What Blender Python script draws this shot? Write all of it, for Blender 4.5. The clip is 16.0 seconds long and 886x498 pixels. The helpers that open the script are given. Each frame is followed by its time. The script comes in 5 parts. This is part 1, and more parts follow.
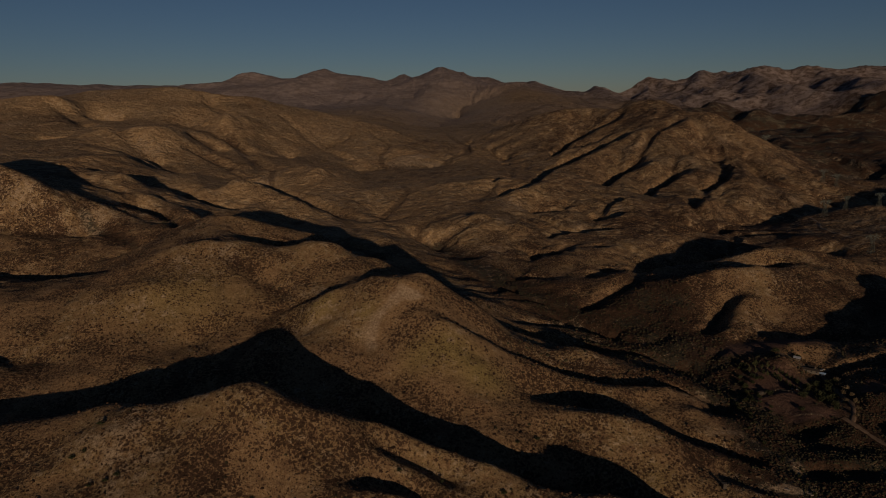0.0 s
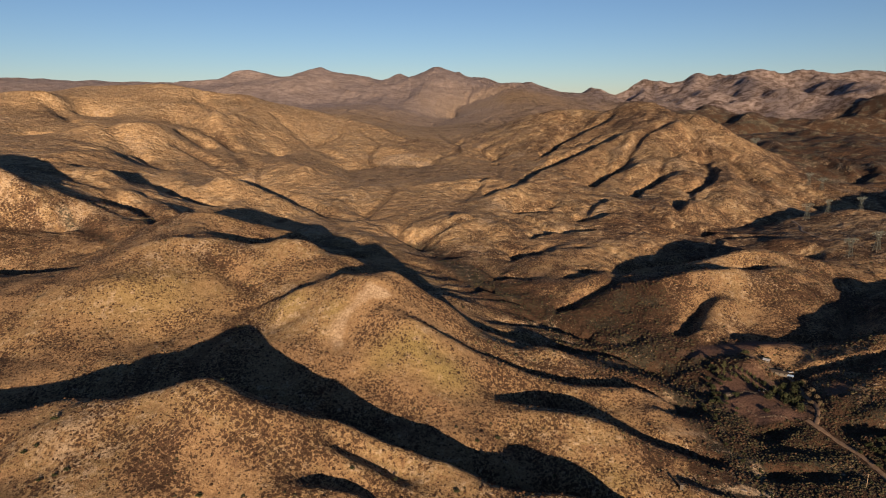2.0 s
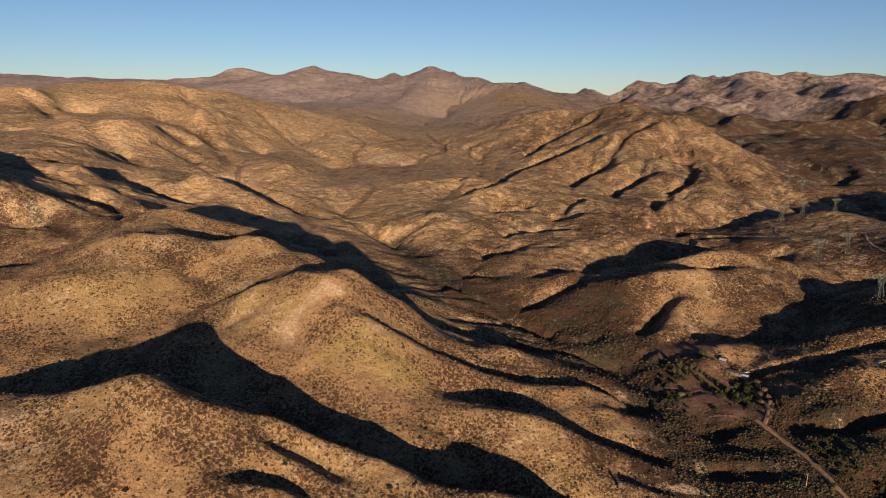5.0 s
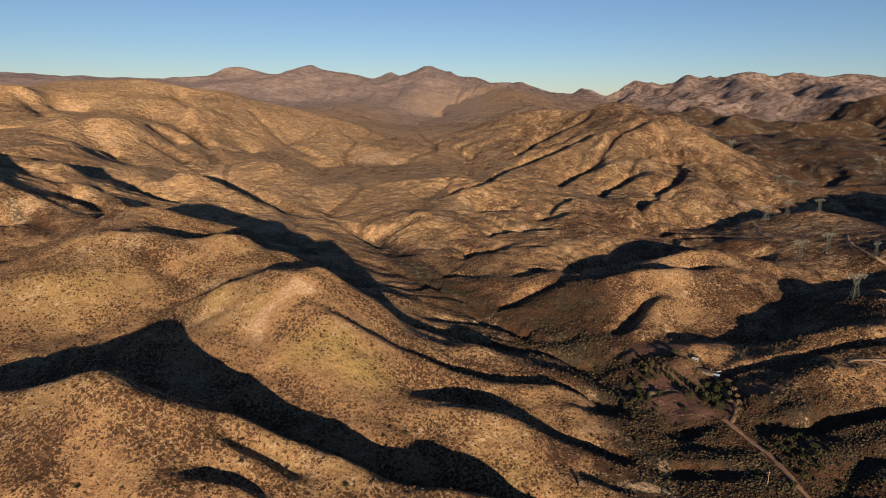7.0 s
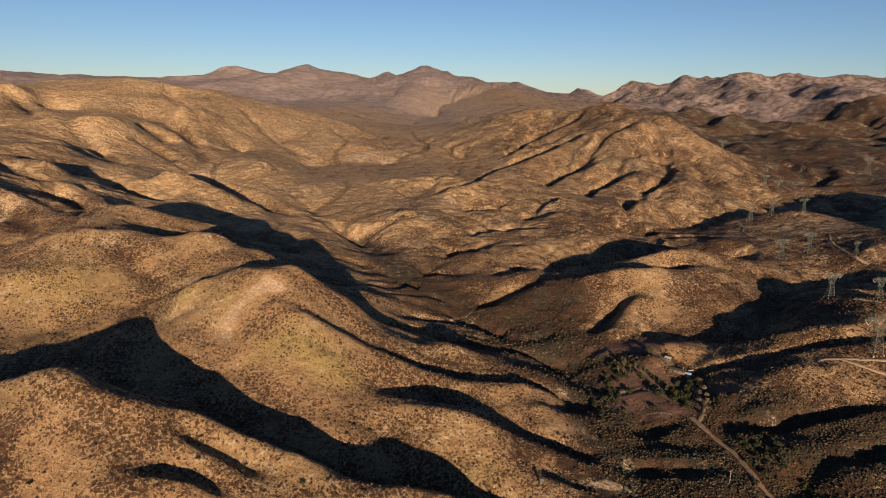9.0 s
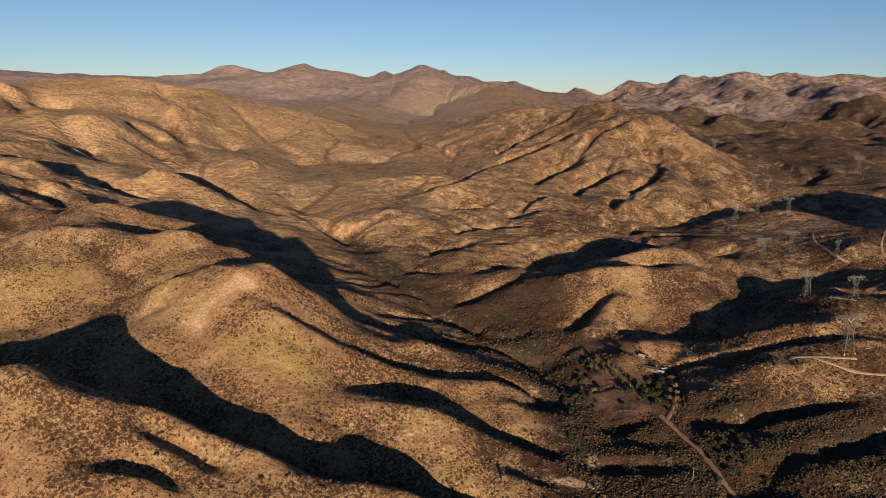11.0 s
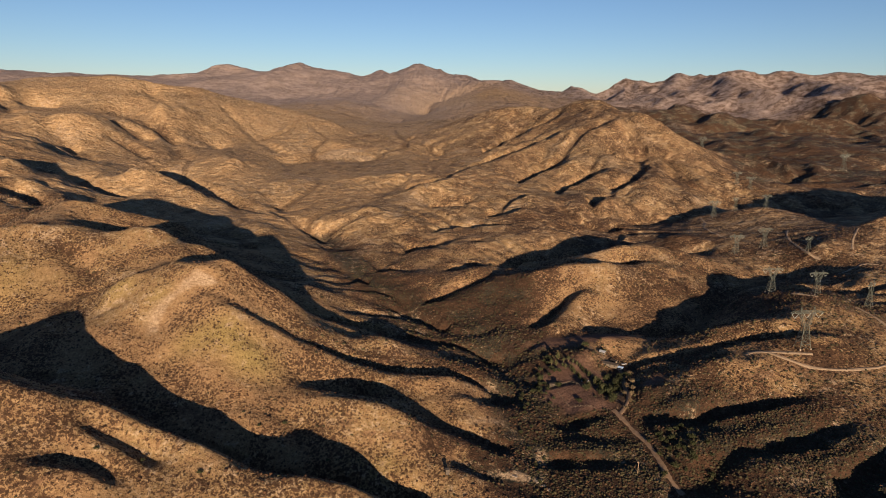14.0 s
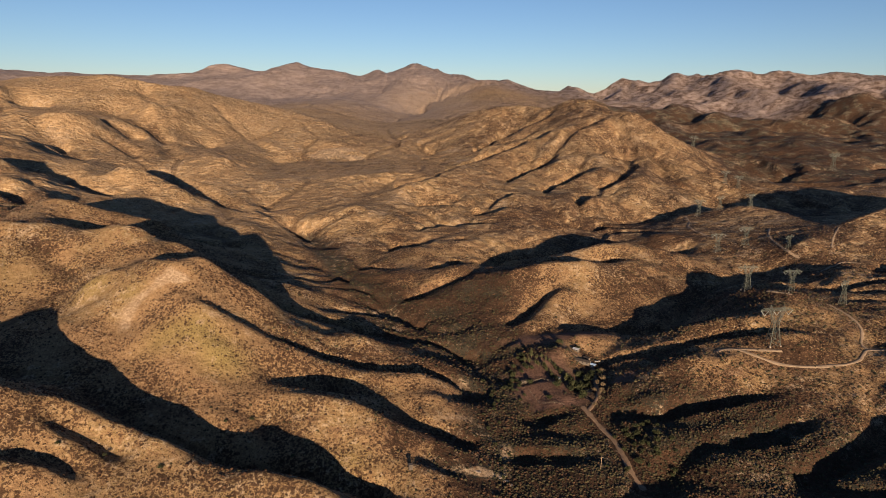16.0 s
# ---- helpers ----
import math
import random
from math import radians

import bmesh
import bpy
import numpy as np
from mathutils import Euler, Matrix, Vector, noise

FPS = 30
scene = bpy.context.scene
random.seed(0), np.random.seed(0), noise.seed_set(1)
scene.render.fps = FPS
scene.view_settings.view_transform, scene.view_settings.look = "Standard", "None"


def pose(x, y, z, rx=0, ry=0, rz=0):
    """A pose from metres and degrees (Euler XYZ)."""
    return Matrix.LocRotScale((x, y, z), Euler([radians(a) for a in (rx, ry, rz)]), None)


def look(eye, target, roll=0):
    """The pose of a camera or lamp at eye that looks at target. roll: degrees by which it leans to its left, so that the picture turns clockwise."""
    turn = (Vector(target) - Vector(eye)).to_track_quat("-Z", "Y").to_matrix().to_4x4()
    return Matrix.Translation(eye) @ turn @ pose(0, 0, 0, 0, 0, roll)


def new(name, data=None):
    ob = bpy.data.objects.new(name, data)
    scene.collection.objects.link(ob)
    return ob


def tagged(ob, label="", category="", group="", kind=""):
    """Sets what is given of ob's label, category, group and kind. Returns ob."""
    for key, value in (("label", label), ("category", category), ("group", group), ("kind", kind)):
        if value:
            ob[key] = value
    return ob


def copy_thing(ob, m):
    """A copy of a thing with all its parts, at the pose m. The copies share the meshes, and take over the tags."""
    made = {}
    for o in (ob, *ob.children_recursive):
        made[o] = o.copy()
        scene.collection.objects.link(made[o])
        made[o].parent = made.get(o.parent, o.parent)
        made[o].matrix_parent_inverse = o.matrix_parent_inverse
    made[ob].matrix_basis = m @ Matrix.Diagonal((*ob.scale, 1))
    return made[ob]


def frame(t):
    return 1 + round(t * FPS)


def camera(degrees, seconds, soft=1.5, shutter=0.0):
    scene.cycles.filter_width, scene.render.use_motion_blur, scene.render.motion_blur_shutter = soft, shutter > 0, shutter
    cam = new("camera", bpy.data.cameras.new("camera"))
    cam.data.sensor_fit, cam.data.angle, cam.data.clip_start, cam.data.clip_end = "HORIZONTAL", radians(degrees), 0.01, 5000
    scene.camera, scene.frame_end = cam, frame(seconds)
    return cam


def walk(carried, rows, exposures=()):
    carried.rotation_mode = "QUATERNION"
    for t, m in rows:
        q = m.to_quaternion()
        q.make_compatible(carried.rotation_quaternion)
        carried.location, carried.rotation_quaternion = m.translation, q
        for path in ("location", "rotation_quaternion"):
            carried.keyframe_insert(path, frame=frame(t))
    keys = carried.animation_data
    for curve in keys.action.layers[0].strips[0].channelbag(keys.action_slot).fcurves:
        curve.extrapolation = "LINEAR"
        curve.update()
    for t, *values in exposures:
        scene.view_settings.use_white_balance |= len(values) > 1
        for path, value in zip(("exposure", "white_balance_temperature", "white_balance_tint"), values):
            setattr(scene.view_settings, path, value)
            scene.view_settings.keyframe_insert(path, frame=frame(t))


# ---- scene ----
cam = camera(69.2, 16.0, soft=1.0)
METRES, EYE, TILT, LEAN, TURN = 180.0, 150.0, -13.3, 0.65, 0.0
ROWS = [
    (0.0, 0.0, 0.0, 0.0, 0.0, 0.0, -0.0),
    (0.5, 0.0302, -0.0003, -0.0006, -0.08, -0.01, -0.17),
    (1.0, 0.062, -0.0009, -0.0015, -0.13, -0.01, -0.32),
    (1.5, 0.093, -0.0015, -0.0028, -0.17, -0.0, -0.45),
    (2.0, 0.124, -0.0018, -0.0039, -0.22, -0.0, -0.58),
    (2.5, 0.1553, -0.0025, -0.0047, -0.26, 0.01, -0.7),
    (3.0, 0.1859, -0.0029, -0.0055, -0.31, 0.0, -0.8),
    (3.5, 0.2172, -0.0035, -0.0061, -0.35, -0.01, -0.88),
    (4.0, 0.2482, -0.0042, -0.0068, -0.41, -0.02, -0.91),
    (6.5, 0.4049, -0.008, -0.0117, -0.44, -0.03, -1.09),
    (7.0, 0.4365, -0.0088, -0.0125, -0.47, -0.04, -1.14),
    (7.5, 0.467, -0.0094, -0.0133, -0.47, -0.04, -1.18),
    (8.0, 0.4986, -0.0103, -0.0143, -0.47, -0.05, -1.23),
    (8.5, 0.5299, -0.0109, -0.0154, -0.49, -0.05, -1.27),
    (9.0, 0.5614, -0.012, -0.0163, -0.51, -0.06, -1.27),
    (11.5, 0.7171, -0.0191, -0.0221, -0.48, -0.12, -1.31),
    (12.0, 0.7481, -0.0211, -0.0232, -0.46, -0.14, -1.28),
    (12.5, 0.7794, -0.0234, -0.0245, -0.43, -0.16, -1.24),
    (13.0, 0.8112, -0.0258, -0.0261, -0.42, -0.17, -1.21),
    (13.5, 0.8421, -0.0283, -0.0272, -0.42, -0.19, -1.23),
    (14.0, 0.8739, -0.0314, -0.0288, -0.41, -0.19, -1.25),
    (14.5, 0.9052, -0.0347, -0.0304, -0.41, -0.19, -1.27),
    (15.0, 0.9359, -0.0383, -0.0319, -0.4, -0.21, -1.3),
    (15.5, 0.9666, -0.0422, -0.034, -0.38, -0.2, -1.28),
    (16.0, 0.9975, -0.047, -0.0359, -0.4, -0.2, -1.26),
]
FADE = [(0.0, -2.4), (0.5, -1.8), (1.0, -1.12), (1.5, -0.52), (2.0, -0.12), (2.4, -0.05), (9.0, -0.04), (16.0, 0.04)]
EXPOSURE = 1.1
walk(cam, [(t, pose(0, 0, EYE, TILT, LEAN, TURN) @ pose(METRES * x, METRES * y, METRES * z, 90 + pitch, roll, yaw)) for t, x, y, z, yaw, pitch, roll in ROWS],
     [(t, EXPOSURE + stops) for t, stops in FADE])

# ---- light: a low sun behind the camera's right shoulder, clear sky ----
SUN_AZIMUTH, SUN_HEIGHT = 171.5, 8.7   # degrees clockwise from north (+y), degrees above the horizon
az, el = radians(SUN_AZIMUTH), radians(SUN_HEIGHT)
to_sun = Vector((math.sin(az) * math.cos(el), math.cos(az) * math.cos(el), math.sin(el)))
world = bpy.data.worlds.new("sky")
scene.world = world
world.use_nodes = True
wn = world.node_tree.nodes
sky = wn.new("ShaderNodeTexSky")
sky.sky_type, sky.sun_disc = "NISHITA", False
sky.sun_elevation, sky.sun_rotation = el, az
sky.altitude, sky.air_density, sky.dust_density, sky.ozone_density = 900, 0.8, 0.1, 2.8
wn["Background"].inputs["Strength"].default_value = 0.0497
haze = wn.new("ShaderNodeMix")
haze.data_type, haze.blend_type, haze.inputs["Factor"].default_value = "RGBA", "MULTIPLY", 1.0
haze.inputs["B"].default_value = (1.06, 0.965, 0.99, 1.0)   # dry dust in the air takes the green out of the sky
world.node_tree.links.new(sky.outputs[0], haze.inputs["A"])
world.node_tree.links.new(haze.outputs["Result"], wn["Background"].inputs["Color"])
sun_data = bpy.data.lights.new("sun", "SUN")
sun_data.energy, sun_data.angle, sun_data.color = 4.9, radians(0.55), (1.0, 0.74, 0.49)
sun = new("sun", sun_data)
sun.matrix_world = look(to_sun * 100, (0, 0, 0))


# ---- materials ----
def material(name, rough=0.9):
    m = bpy.data.materials.new(name)
    m.use_nodes = True
    b = m.node_tree.nodes["Principled BSDF"]
    b.inputs["Roughness"].default_value = rough
    b.inputs["Specular IOR Level"].default_value = 0.2
    return m, m.node_tree.nodes, m.node_tree.links, b


def noise_node(n, l, co, scale, detail=4.0, rough=0.55):
    t = n.new("ShaderNodeTexNoise")
    t.inputs["Scale"].default_value, t.inputs["Detail"].default_value, t.inputs["Roughness"].default_value = scale, detail, rough
    l.new(co, t.inputs["Vector"])
    return t.outputs["Fac"]


def ramp(n, l, fac, lo, hi, a=0.0, b=1.0):
    r = n.new("ShaderNodeMapRange")
    r.interpolation_type = "SMOOTHSTEP"
    r.inputs["From Min"].default_value, r.inputs["From Max"].default_value = lo, hi
    r.inputs["To Min"].default_value, r.inputs["To Max"].default_value = a, b
    l.new(fac, r.inputs["Value"])
    return r.outputs["Result"]


def mix(n, l, fac, a, b):
    m = n.new("ShaderNodeMix")
    m.data_type = "RGBA"
    for socket, v in ((m.inputs["Factor"], fac), (m.inputs["A"], a), (m.inputs["B"], b)):
        if isinstance(v, (int, float)):
            socket.default_value = v
        elif isinstance(v, tuple):
            socket.default_value = (*v, 1.0)
        else:
            l.new(v, socket)
    return m.outputs["Result"]


def arith(n, l, op, a, b):
    m = n.new("ShaderNodeMath")
    m.operation = op
    for socket, v in zip(m.inputs, (a, b)):
        if isinstance(v, (int, float)):
            socket.default_value = v
        else:
            l.new(v, socket)
    return m.outputs["Value"]


def attribute(n, name):
    a = n.new("ShaderNodeAttribute")
    a.attribute_name = name
    return a.outputs["Fac"]


def plain(name, colour, rough=0.8, metal=0.0, scale=2.0, vary=0.35):
    """A surface of one colour with mottling at two scales and a fine bump."""
    m, n, l, b = material(name, rough)
    co = n.new("ShaderNodeTexCoord").outputs["Object"]
    f = arith(n, l, "ADD", noise_node(n, l, co, scale), noise_node(n, l, co, scale * 7))
    dark = tuple(c * (1 - vary) for c in colour)
    light = tuple(min(1.0, c * (1 + vary)) for c in colour)
    l.new(mix(n, l, ramp(n, l, f, 0.7, 1.3), dark, light), b.inputs["Base Color"])
    b.inputs["Metallic"].default_value = metal
    return m


def ground_material():
    """Tan grass, brown scrub, pale stone and hazed far rock, mixed by the land's own fields and by noise from 300 m
    down to 1 m.
    """
    m, n, l, b = material("dry_hillside", 0.95)
    co = n.new("ShaderNodeNewGeometry").outputs["Position"]
    scrub, pale, dirt, bare, coarse = (attribute(n, k) for k in ("scrub", "pale", "dirt", "bare", "coarse"))
    close = arith(n, l, "SUBTRACT", 1.0, coarse)
    wide = noise_node(n, l, co, 0.0045, 5.0, 0.6)
    big = noise_node(n, l, co, 0.011, 6.0, 0.64)
    mid = noise_node(n, l, co, 0.045, 9.0, 0.74)
    clump = noise_node(n, l, co, 0.16, 7.0, 0.76)
    fine = noise_node(n, l, co, 0.5, 5.0, 0.75)
    grain = noise_node(n, l, co, 1.6, 3.0, 0.7)
    # dry grass: straw, olive and reddish stretches
    grass = mix(n, l, ramp(n, l, big, 0.44, 0.57), (0.288, 0.18, 0.093), (0.232, 0.167, 0.072))
    grass = mix(n, l, ramp(n, l, wide, 0.5, 0.62, 0.0, 0.42), grass, (0.235, 0.135, 0.077))
    grass = mix(n, l, ramp(n, l, clump, 0.38, 0.58), (0.2, 0.12, 0.062), grass)
    grass = mix(n, l, ramp(n, l, fine, 0.46, 0.68), grass, (0.385, 0.26, 0.142))
    grass = mix(n, l, ramp(n, l, grain, 0.38, 0.6, 0.35, 0.0), grass, (0.15, 0.088, 0.048))
    # bare grass far off is paler, partly haze put into its colour
    far_grass = mix(n, l, ramp(n, l, mid, 0.4, 0.6), (0.275, 0.178, 0.092), (0.395, 0.265, 0.147))
    grass = mix(n, l, arith(n, l, "MULTIPLY", arith(n, l, "MULTIPLY", bare, coarse), 0.6), grass, far_grass)
    olive = mix(n, l, ramp(n, l, clump, 0.35, 0.65), (0.21, 0.152, 0.058), (0.29, 0.215, 0.09))
    grass = mix(n, l, arith(n, l, "MULTIPLY", arith(n, l, "MULTIPLY", bare, close), 0.85), grass, olive)
    # brown brush, thicker where the land is scrubby, in ragged patches
    brown = mix(n, l, ramp(n, l, fine, 0.38, 0.62), (0.068, 0.038, 0.024), (0.19, 0.11, 0.064))
    thick = arith(n, l, "SUBTRACT", arith(n, l, "MULTIPLY", scrub, 0.3), arith(n, l, "MULTIPLY", bare, 0.1))
    c = mix(n, l, ramp(n, l, arith(n, l, "ADD", mid, thick), 0.58, 0.7, 0.0, 0.85), grass, brown)
    speck = ramp(n, l, arith(n, l, "ADD", clump, arith(n, l, "MULTIPLY", thick, 0.5)), 0.54, 0.6)
    c = mix(n, l, arith(n, l, "MULTIPLY", speck, arith(n, l, "MULTIPLY", coarse, 0.6)), c, (0.085, 0.048, 0.029))
    fleck = ramp(n, l, noise_node(n, l, co, 0.3, 6.0, 0.8), 0.54, 0.6)
    c = mix(n, l, arith(n, l, "MULTIPLY", fleck, arith(n, l, "MULTIPLY", coarse, 0.6)), c, (0.46, 0.33, 0.205))
    # far slopes: broken patches of brush and bare soil
    broken = noise_node(n, l, co, 0.11, 2.5, 0.55)
    c = mix(n, l, arith(n, l, "MULTIPLY", ramp(n, l, arith(n, l, "ADD", broken, arith(n, l, "MULTIPLY", thick, 0.5)), 0.56, 0.61), arith(n, l, "MULTIPLY", coarse, 0.55)), c, (0.115, 0.07, 0.04))
    c = mix(n, l, arith(n, l, "MULTIPLY", ramp(n, l, broken, 0.38, 0.43, 1.0, 0.0), arith(n, l, "MULTIPLY", coarse, 0.6)), c, (0.47, 0.345, 0.205))
    heath = mix(n, l, ramp(n, l, clump, 0.36, 0.64), (0.014, 0.015, 0.012), (0.06, 0.052, 0.036))
    # distant heath is lightened: haze put into its colour
    hazed_heath = mix(n, l, ramp(n, l, mid, 0.42, 0.58), (0.036, 0.034, 0.025), (0.12, 0.104, 0.074))
    heath = mix(n, l, coarse, heath, hazed_heath)
    c = mix(n, l, ramp(n, l, arith(n, l, "ADD", scrub, arith(n, l, "MULTIPLY", mid, 0.5)), 0.75, 1.1), c, heath)
    # pale stone with crisp, broken edges
    stone = mix(n, l, ramp(n, l, fine, 0.36, 0.64), (0.225, 0.152, 0.096), (0.43, 0.325, 0.222))
    gate = ramp(n, l, arith(n, l, "ADD", clump, arith(n, l, "MULTIPLY", big, 0.7)), 0.9, 0.98, 0.0, 0.8)
    c = mix(n, l, gate, c, stone)
    ragged = arith(n, l, "ADD", arith(n, l, "MULTIPLY", clump, 0.55), arith(n, l, "MULTIPLY", mid, 0.45))
    c = mix(n, l, ramp(n, l, arith(n, l, "ADD", arith(n, l, "MULTIPLY", pale, 0.75), ragged), 0.95, 1.22, 0.0, 0.85), c, stone)
    # brush along drainage lines; the shade of the grooves is put into its brown
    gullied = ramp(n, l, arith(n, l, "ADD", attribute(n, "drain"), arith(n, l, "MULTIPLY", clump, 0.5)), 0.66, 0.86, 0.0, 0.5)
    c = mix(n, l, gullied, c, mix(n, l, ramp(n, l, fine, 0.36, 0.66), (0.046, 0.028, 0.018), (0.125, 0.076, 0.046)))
    earth = mix(n, l, ramp(n, l, fine, 0.3, 0.7), (0.1, 0.055, 0.04), (0.16, 0.094, 0.068))
    c = mix(n, l, dirt, c, earth)
    # far ranges: the haze before them is put into a pale mauve rock colour
    hazed_rock = mix(n, l, ramp(n, l, noise_node(n, l, co, 0.02, 8.0, 0.74), 0.4, 0.6), (0.215, 0.168, 0.152), (0.32, 0.255, 0.235))
    c = mix(n, l, attribute(n, "far_haze"), c, hazed_rock)
    # shrubs: ragged dark patches of three sizes, more of them where the scrub is thick, none on bare stone
    wobble = n.new("ShaderNodeTexNoise")
    wobble.inputs["Scale"].default_value, wobble.inputs["Detail"].default_value = 0.55, 3.0
    l.new(co, wobble.inputs["Vector"])
    warp = n.new("ShaderNodeVectorMath")
    warp.operation = "MULTIPLY_ADD"
    l.new(wobble.outputs["Color"], warp.inputs[0])
    warp.inputs[1].default_value = (3.2, 3.2, 3.2)
    l.new(co, warp.inputs[2])
    open_ground = arith(n, l, "SUBTRACT", 1.0, arith(n, l, "MULTIPLY", pale, arith(n, l, "SUBTRACT", 1.0, arith(n, l, "MULTIPLY", coarse, 0.8))))
    for scale, reach, k in ((0.85, 0.35, 0.8), (0.46, 0.35, 0.85), (0.27, 0.265, 0.85)):
        v = n.new("ShaderNodeTexVoronoi")
        v.inputs["Scale"].default_value = scale
        l.new(warp.outputs["Vector"], v.inputs["Vector"])
        limit = arith(n, l, "ADD", reach, arith(n, l, "MULTIPLY", scrub, 0.22))
        limit = arith(n, l, "MULTIPLY", limit, ramp(n, l, noise_node(n, l, co, 0.028, 4.0), 0.36, 0.6, 0.5, 1.3))
        limit = arith(n, l, "MULTIPLY", limit, open_ground)
        limit = arith(n, l, "MULTIPLY", limit, arith(n, l, "SUBTRACT", 1.0, arith(n, l, "MULTIPLY", bare, 0.35)))
        edge = arith(n, l, "MULTIPLY", arith(n, l, "SUBTRACT", fine, 0.5), 0.8)
        spot = arith(n, l, "LESS_THAN", arith(n, l, "ADD", v.outputs["Distance"], edge), limit)
        spot = arith(n, l, "MULTIPLY", spot, arith(n, l, "MULTIPLY", arith(n, l, "SUBTRACT", 1.0, dirt), k))
        c = mix(n, l, spot, c, mix(n, l, v.outputs["Color"], (0.024, 0.013, 0.008), (0.08, 0.043, 0.025)))
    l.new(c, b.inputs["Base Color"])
    bump = n.new("ShaderNodeBump")
    bump.inputs["Strength"].default_value, bump.inputs["Distance"].default_value = 0.75, 1.3
    h = arith(n, l, "ADD", fine, arith(n, l, "MULTIPLY", clump, 2.0))
    h = arith(n, l, "ADD", h, arith(n, l, "MULTIPLY", broken, arith(n, l, "MULTIPLY", coarse, 6.0)))
    l.new(arith(n, l, "ADD", h, arith(n, l, "MULTIPLY", mid, 3.0)), bump.inputs["Height"])
    l.new(bump.outputs["Normal"], b.inputs["Normal"])
    return m


GROUND = ground_material()


# ---- the land: crest lines and gully lines in plan, slopes spread between them ----
LINES = []


def ridge(*line):
    LINES.append(np.array(line, float))


def gully(*line):
    LINES.append(np.array(line, float))


ridge((-149, 331, -10.4), (-134, 328, -5.9), (-114, 322, 0.8), (-101, 320, -0.5), (-87, 316, -4.1), (-72, 314, -11.4), (-59, 317, -18.4), (-46, 323, -23.9), (-33, 331, -27.8), (-21, 327, -33.4), (-6, 323, -39.4), (13, 320, -43.1), (31, 317, -47.7), (45, 306, -54.1), (79, 308, -59.7))  # front crest
ridge((70, 401, -55), (82, 389, -52.8), (99, 381, -49.5), (114, 383, -52.5), (129, 378, -57.4), (146, 370, -63.1), (164, 378, -76.4))  # dome crest
gully((-215, 420, -30), (-209, 451, -31.5), (-186, 467, -31.6), (-165, 476, -24.5), (-148, 498, -22.3), (-110, 469, -24.8), (-83, 433, -25), (-68, 421, -33.6), (-53, 422, -35.4), (-33, 407, -42.1), (-19, 391, -46.3), (3, 390, -50), (26, 379, -55.3), (42, 364, -57.7), (62, 376, -67.8), (81, 366, -67.5), (99, 361, -65.7), (116, 355, -71.1), (129, 344, -77.1))  # foot of the pale hill
gully((85, 436, -56.7), (103, 448, -58.1), (121, 436, -63), (141, 427, -71.2), (163, 407, -73.6))  # dome shade edge
gully((-183, 554, 11.2), (-166, 544, 0.3), (-150, 532, -6.2), (-138, 523, -12.1))  # cross gully
ridge((-66, 471, -6.1), (-79, 463, -12.3), (-98, 468, -21.8))  # pale left rib
ridge((-60, 501, 11.2), (-40, 486, 12.1), (-24, 484, 10), (-9, 484, 1.7), (10, 488, -11.7), (31, 484, -24.5), (52, 478, -35.2), (73, 484, -46.3), (97, 485, -56.1))  # pale crest
gully((-28, 470, -1.9), (-42, 455, -15.3), (-56, 442, -30.1))  # pale chute
ridge((-19, 459, -2.6), (-30, 449, -17.2), (-39, 431, -27.8), (-43, 416, -34.5))  # pale rib
ridge((-5, 452, -6.7), (16, 447, -18.7), (41, 450, -33.8), (66, 447, -46.3), (91, 443, -53.9), (117, 440, -59.8), (138, 435, -63.3), (164, 446, -64.5), (186, 445, -72.2), (203, 441, -82.9))  # pale spur
gully((12, 478, -17.6), (38, 478, -32.5), (65, 478, -46.7), (91, 480, -57.6), (119, 476, -63), (141, 474, -67.3), (170, 485, -68.1), (192, 477, -74.2), (205, 461, -77.5))  # pale gully
ridge((-39, 277, -35.1), (-29, 282, -40.1), (-16, 282, -44.8))  # front rib
gully((-46, 301, -35.3), (-35, 301, -40.6), (-20, 299, -46.3), (-9, 296, -50.7))  # front rib hollow
ridge((-37, 309, -34.4), (-23, 305, -38.9), (-13, 305, -45.5), (0, 298, -49.3))  # front rib two
gully((-39, 321, -40), (-22, 316, -46), (-12, 316, -51), (2, 311, -57.5))  # front rib two hollow
ridge((142, 351, -70.7), (160, 343, -74.7), (174, 335, -75.4))  # foot rib
gully((144, 354, -66.7), (164, 357, -76.3), (180, 353, -79.2))  # foot hollow
gully((220, 424, -79.2), (226, 388, -81.2))  # wash bank
ridge((-177, 328, -14.9), (-158, 329, -14.4), (-139, 329, -10.9), (-125, 335, -6.8))  # front left crest
gully((-173, 282, -35.4), (-159, 283, -31.3))  # front left gully
ridge((-286, 666, 11.6), (-233, 638, 22.6), (-187, 576, 22.1), (-166, 573, 16.5), (-144, 580, 17.5), (-128, 581, 23.2), (-106, 574, 24.9), (-92, 578, 16.3))  # upper crest
ridge((-393, 797, 20), (-356, 771, 12.8))  # left valley crest
ridge((-411, 748, 31), (-407, 783, 22))  # left blob crest
ridge((-430, 933, 28), (-377, 883, 20), (-353, 919, 2), (-307, 881, -3))  # hill two crest
ridge((-422, 762, 33), (-397, 761, 22), (-368, 756, 10.4), (-309, 704, 11.7))  # left middle spur
gully((-439, 864, 29), (-392, 846, 29), (-386, 875, 15), (-309, 781, 15.5))  # left valley far side
gully((-316, 885, -6), (-298, 920, -4), (-285, 973, -6), (-238, 941, -17), (-216, 930, -34))  # shade valley far side
gully((-193, 952, -27), (-174, 999, -29), (-126, 913, -34), (-81, 848, -31.9), (-50, 814, -44), (-23, 779, -49.9), (1, 761, -58.3), (39, 722, -59.3), (70, 677, -63.6))  # long shade far side
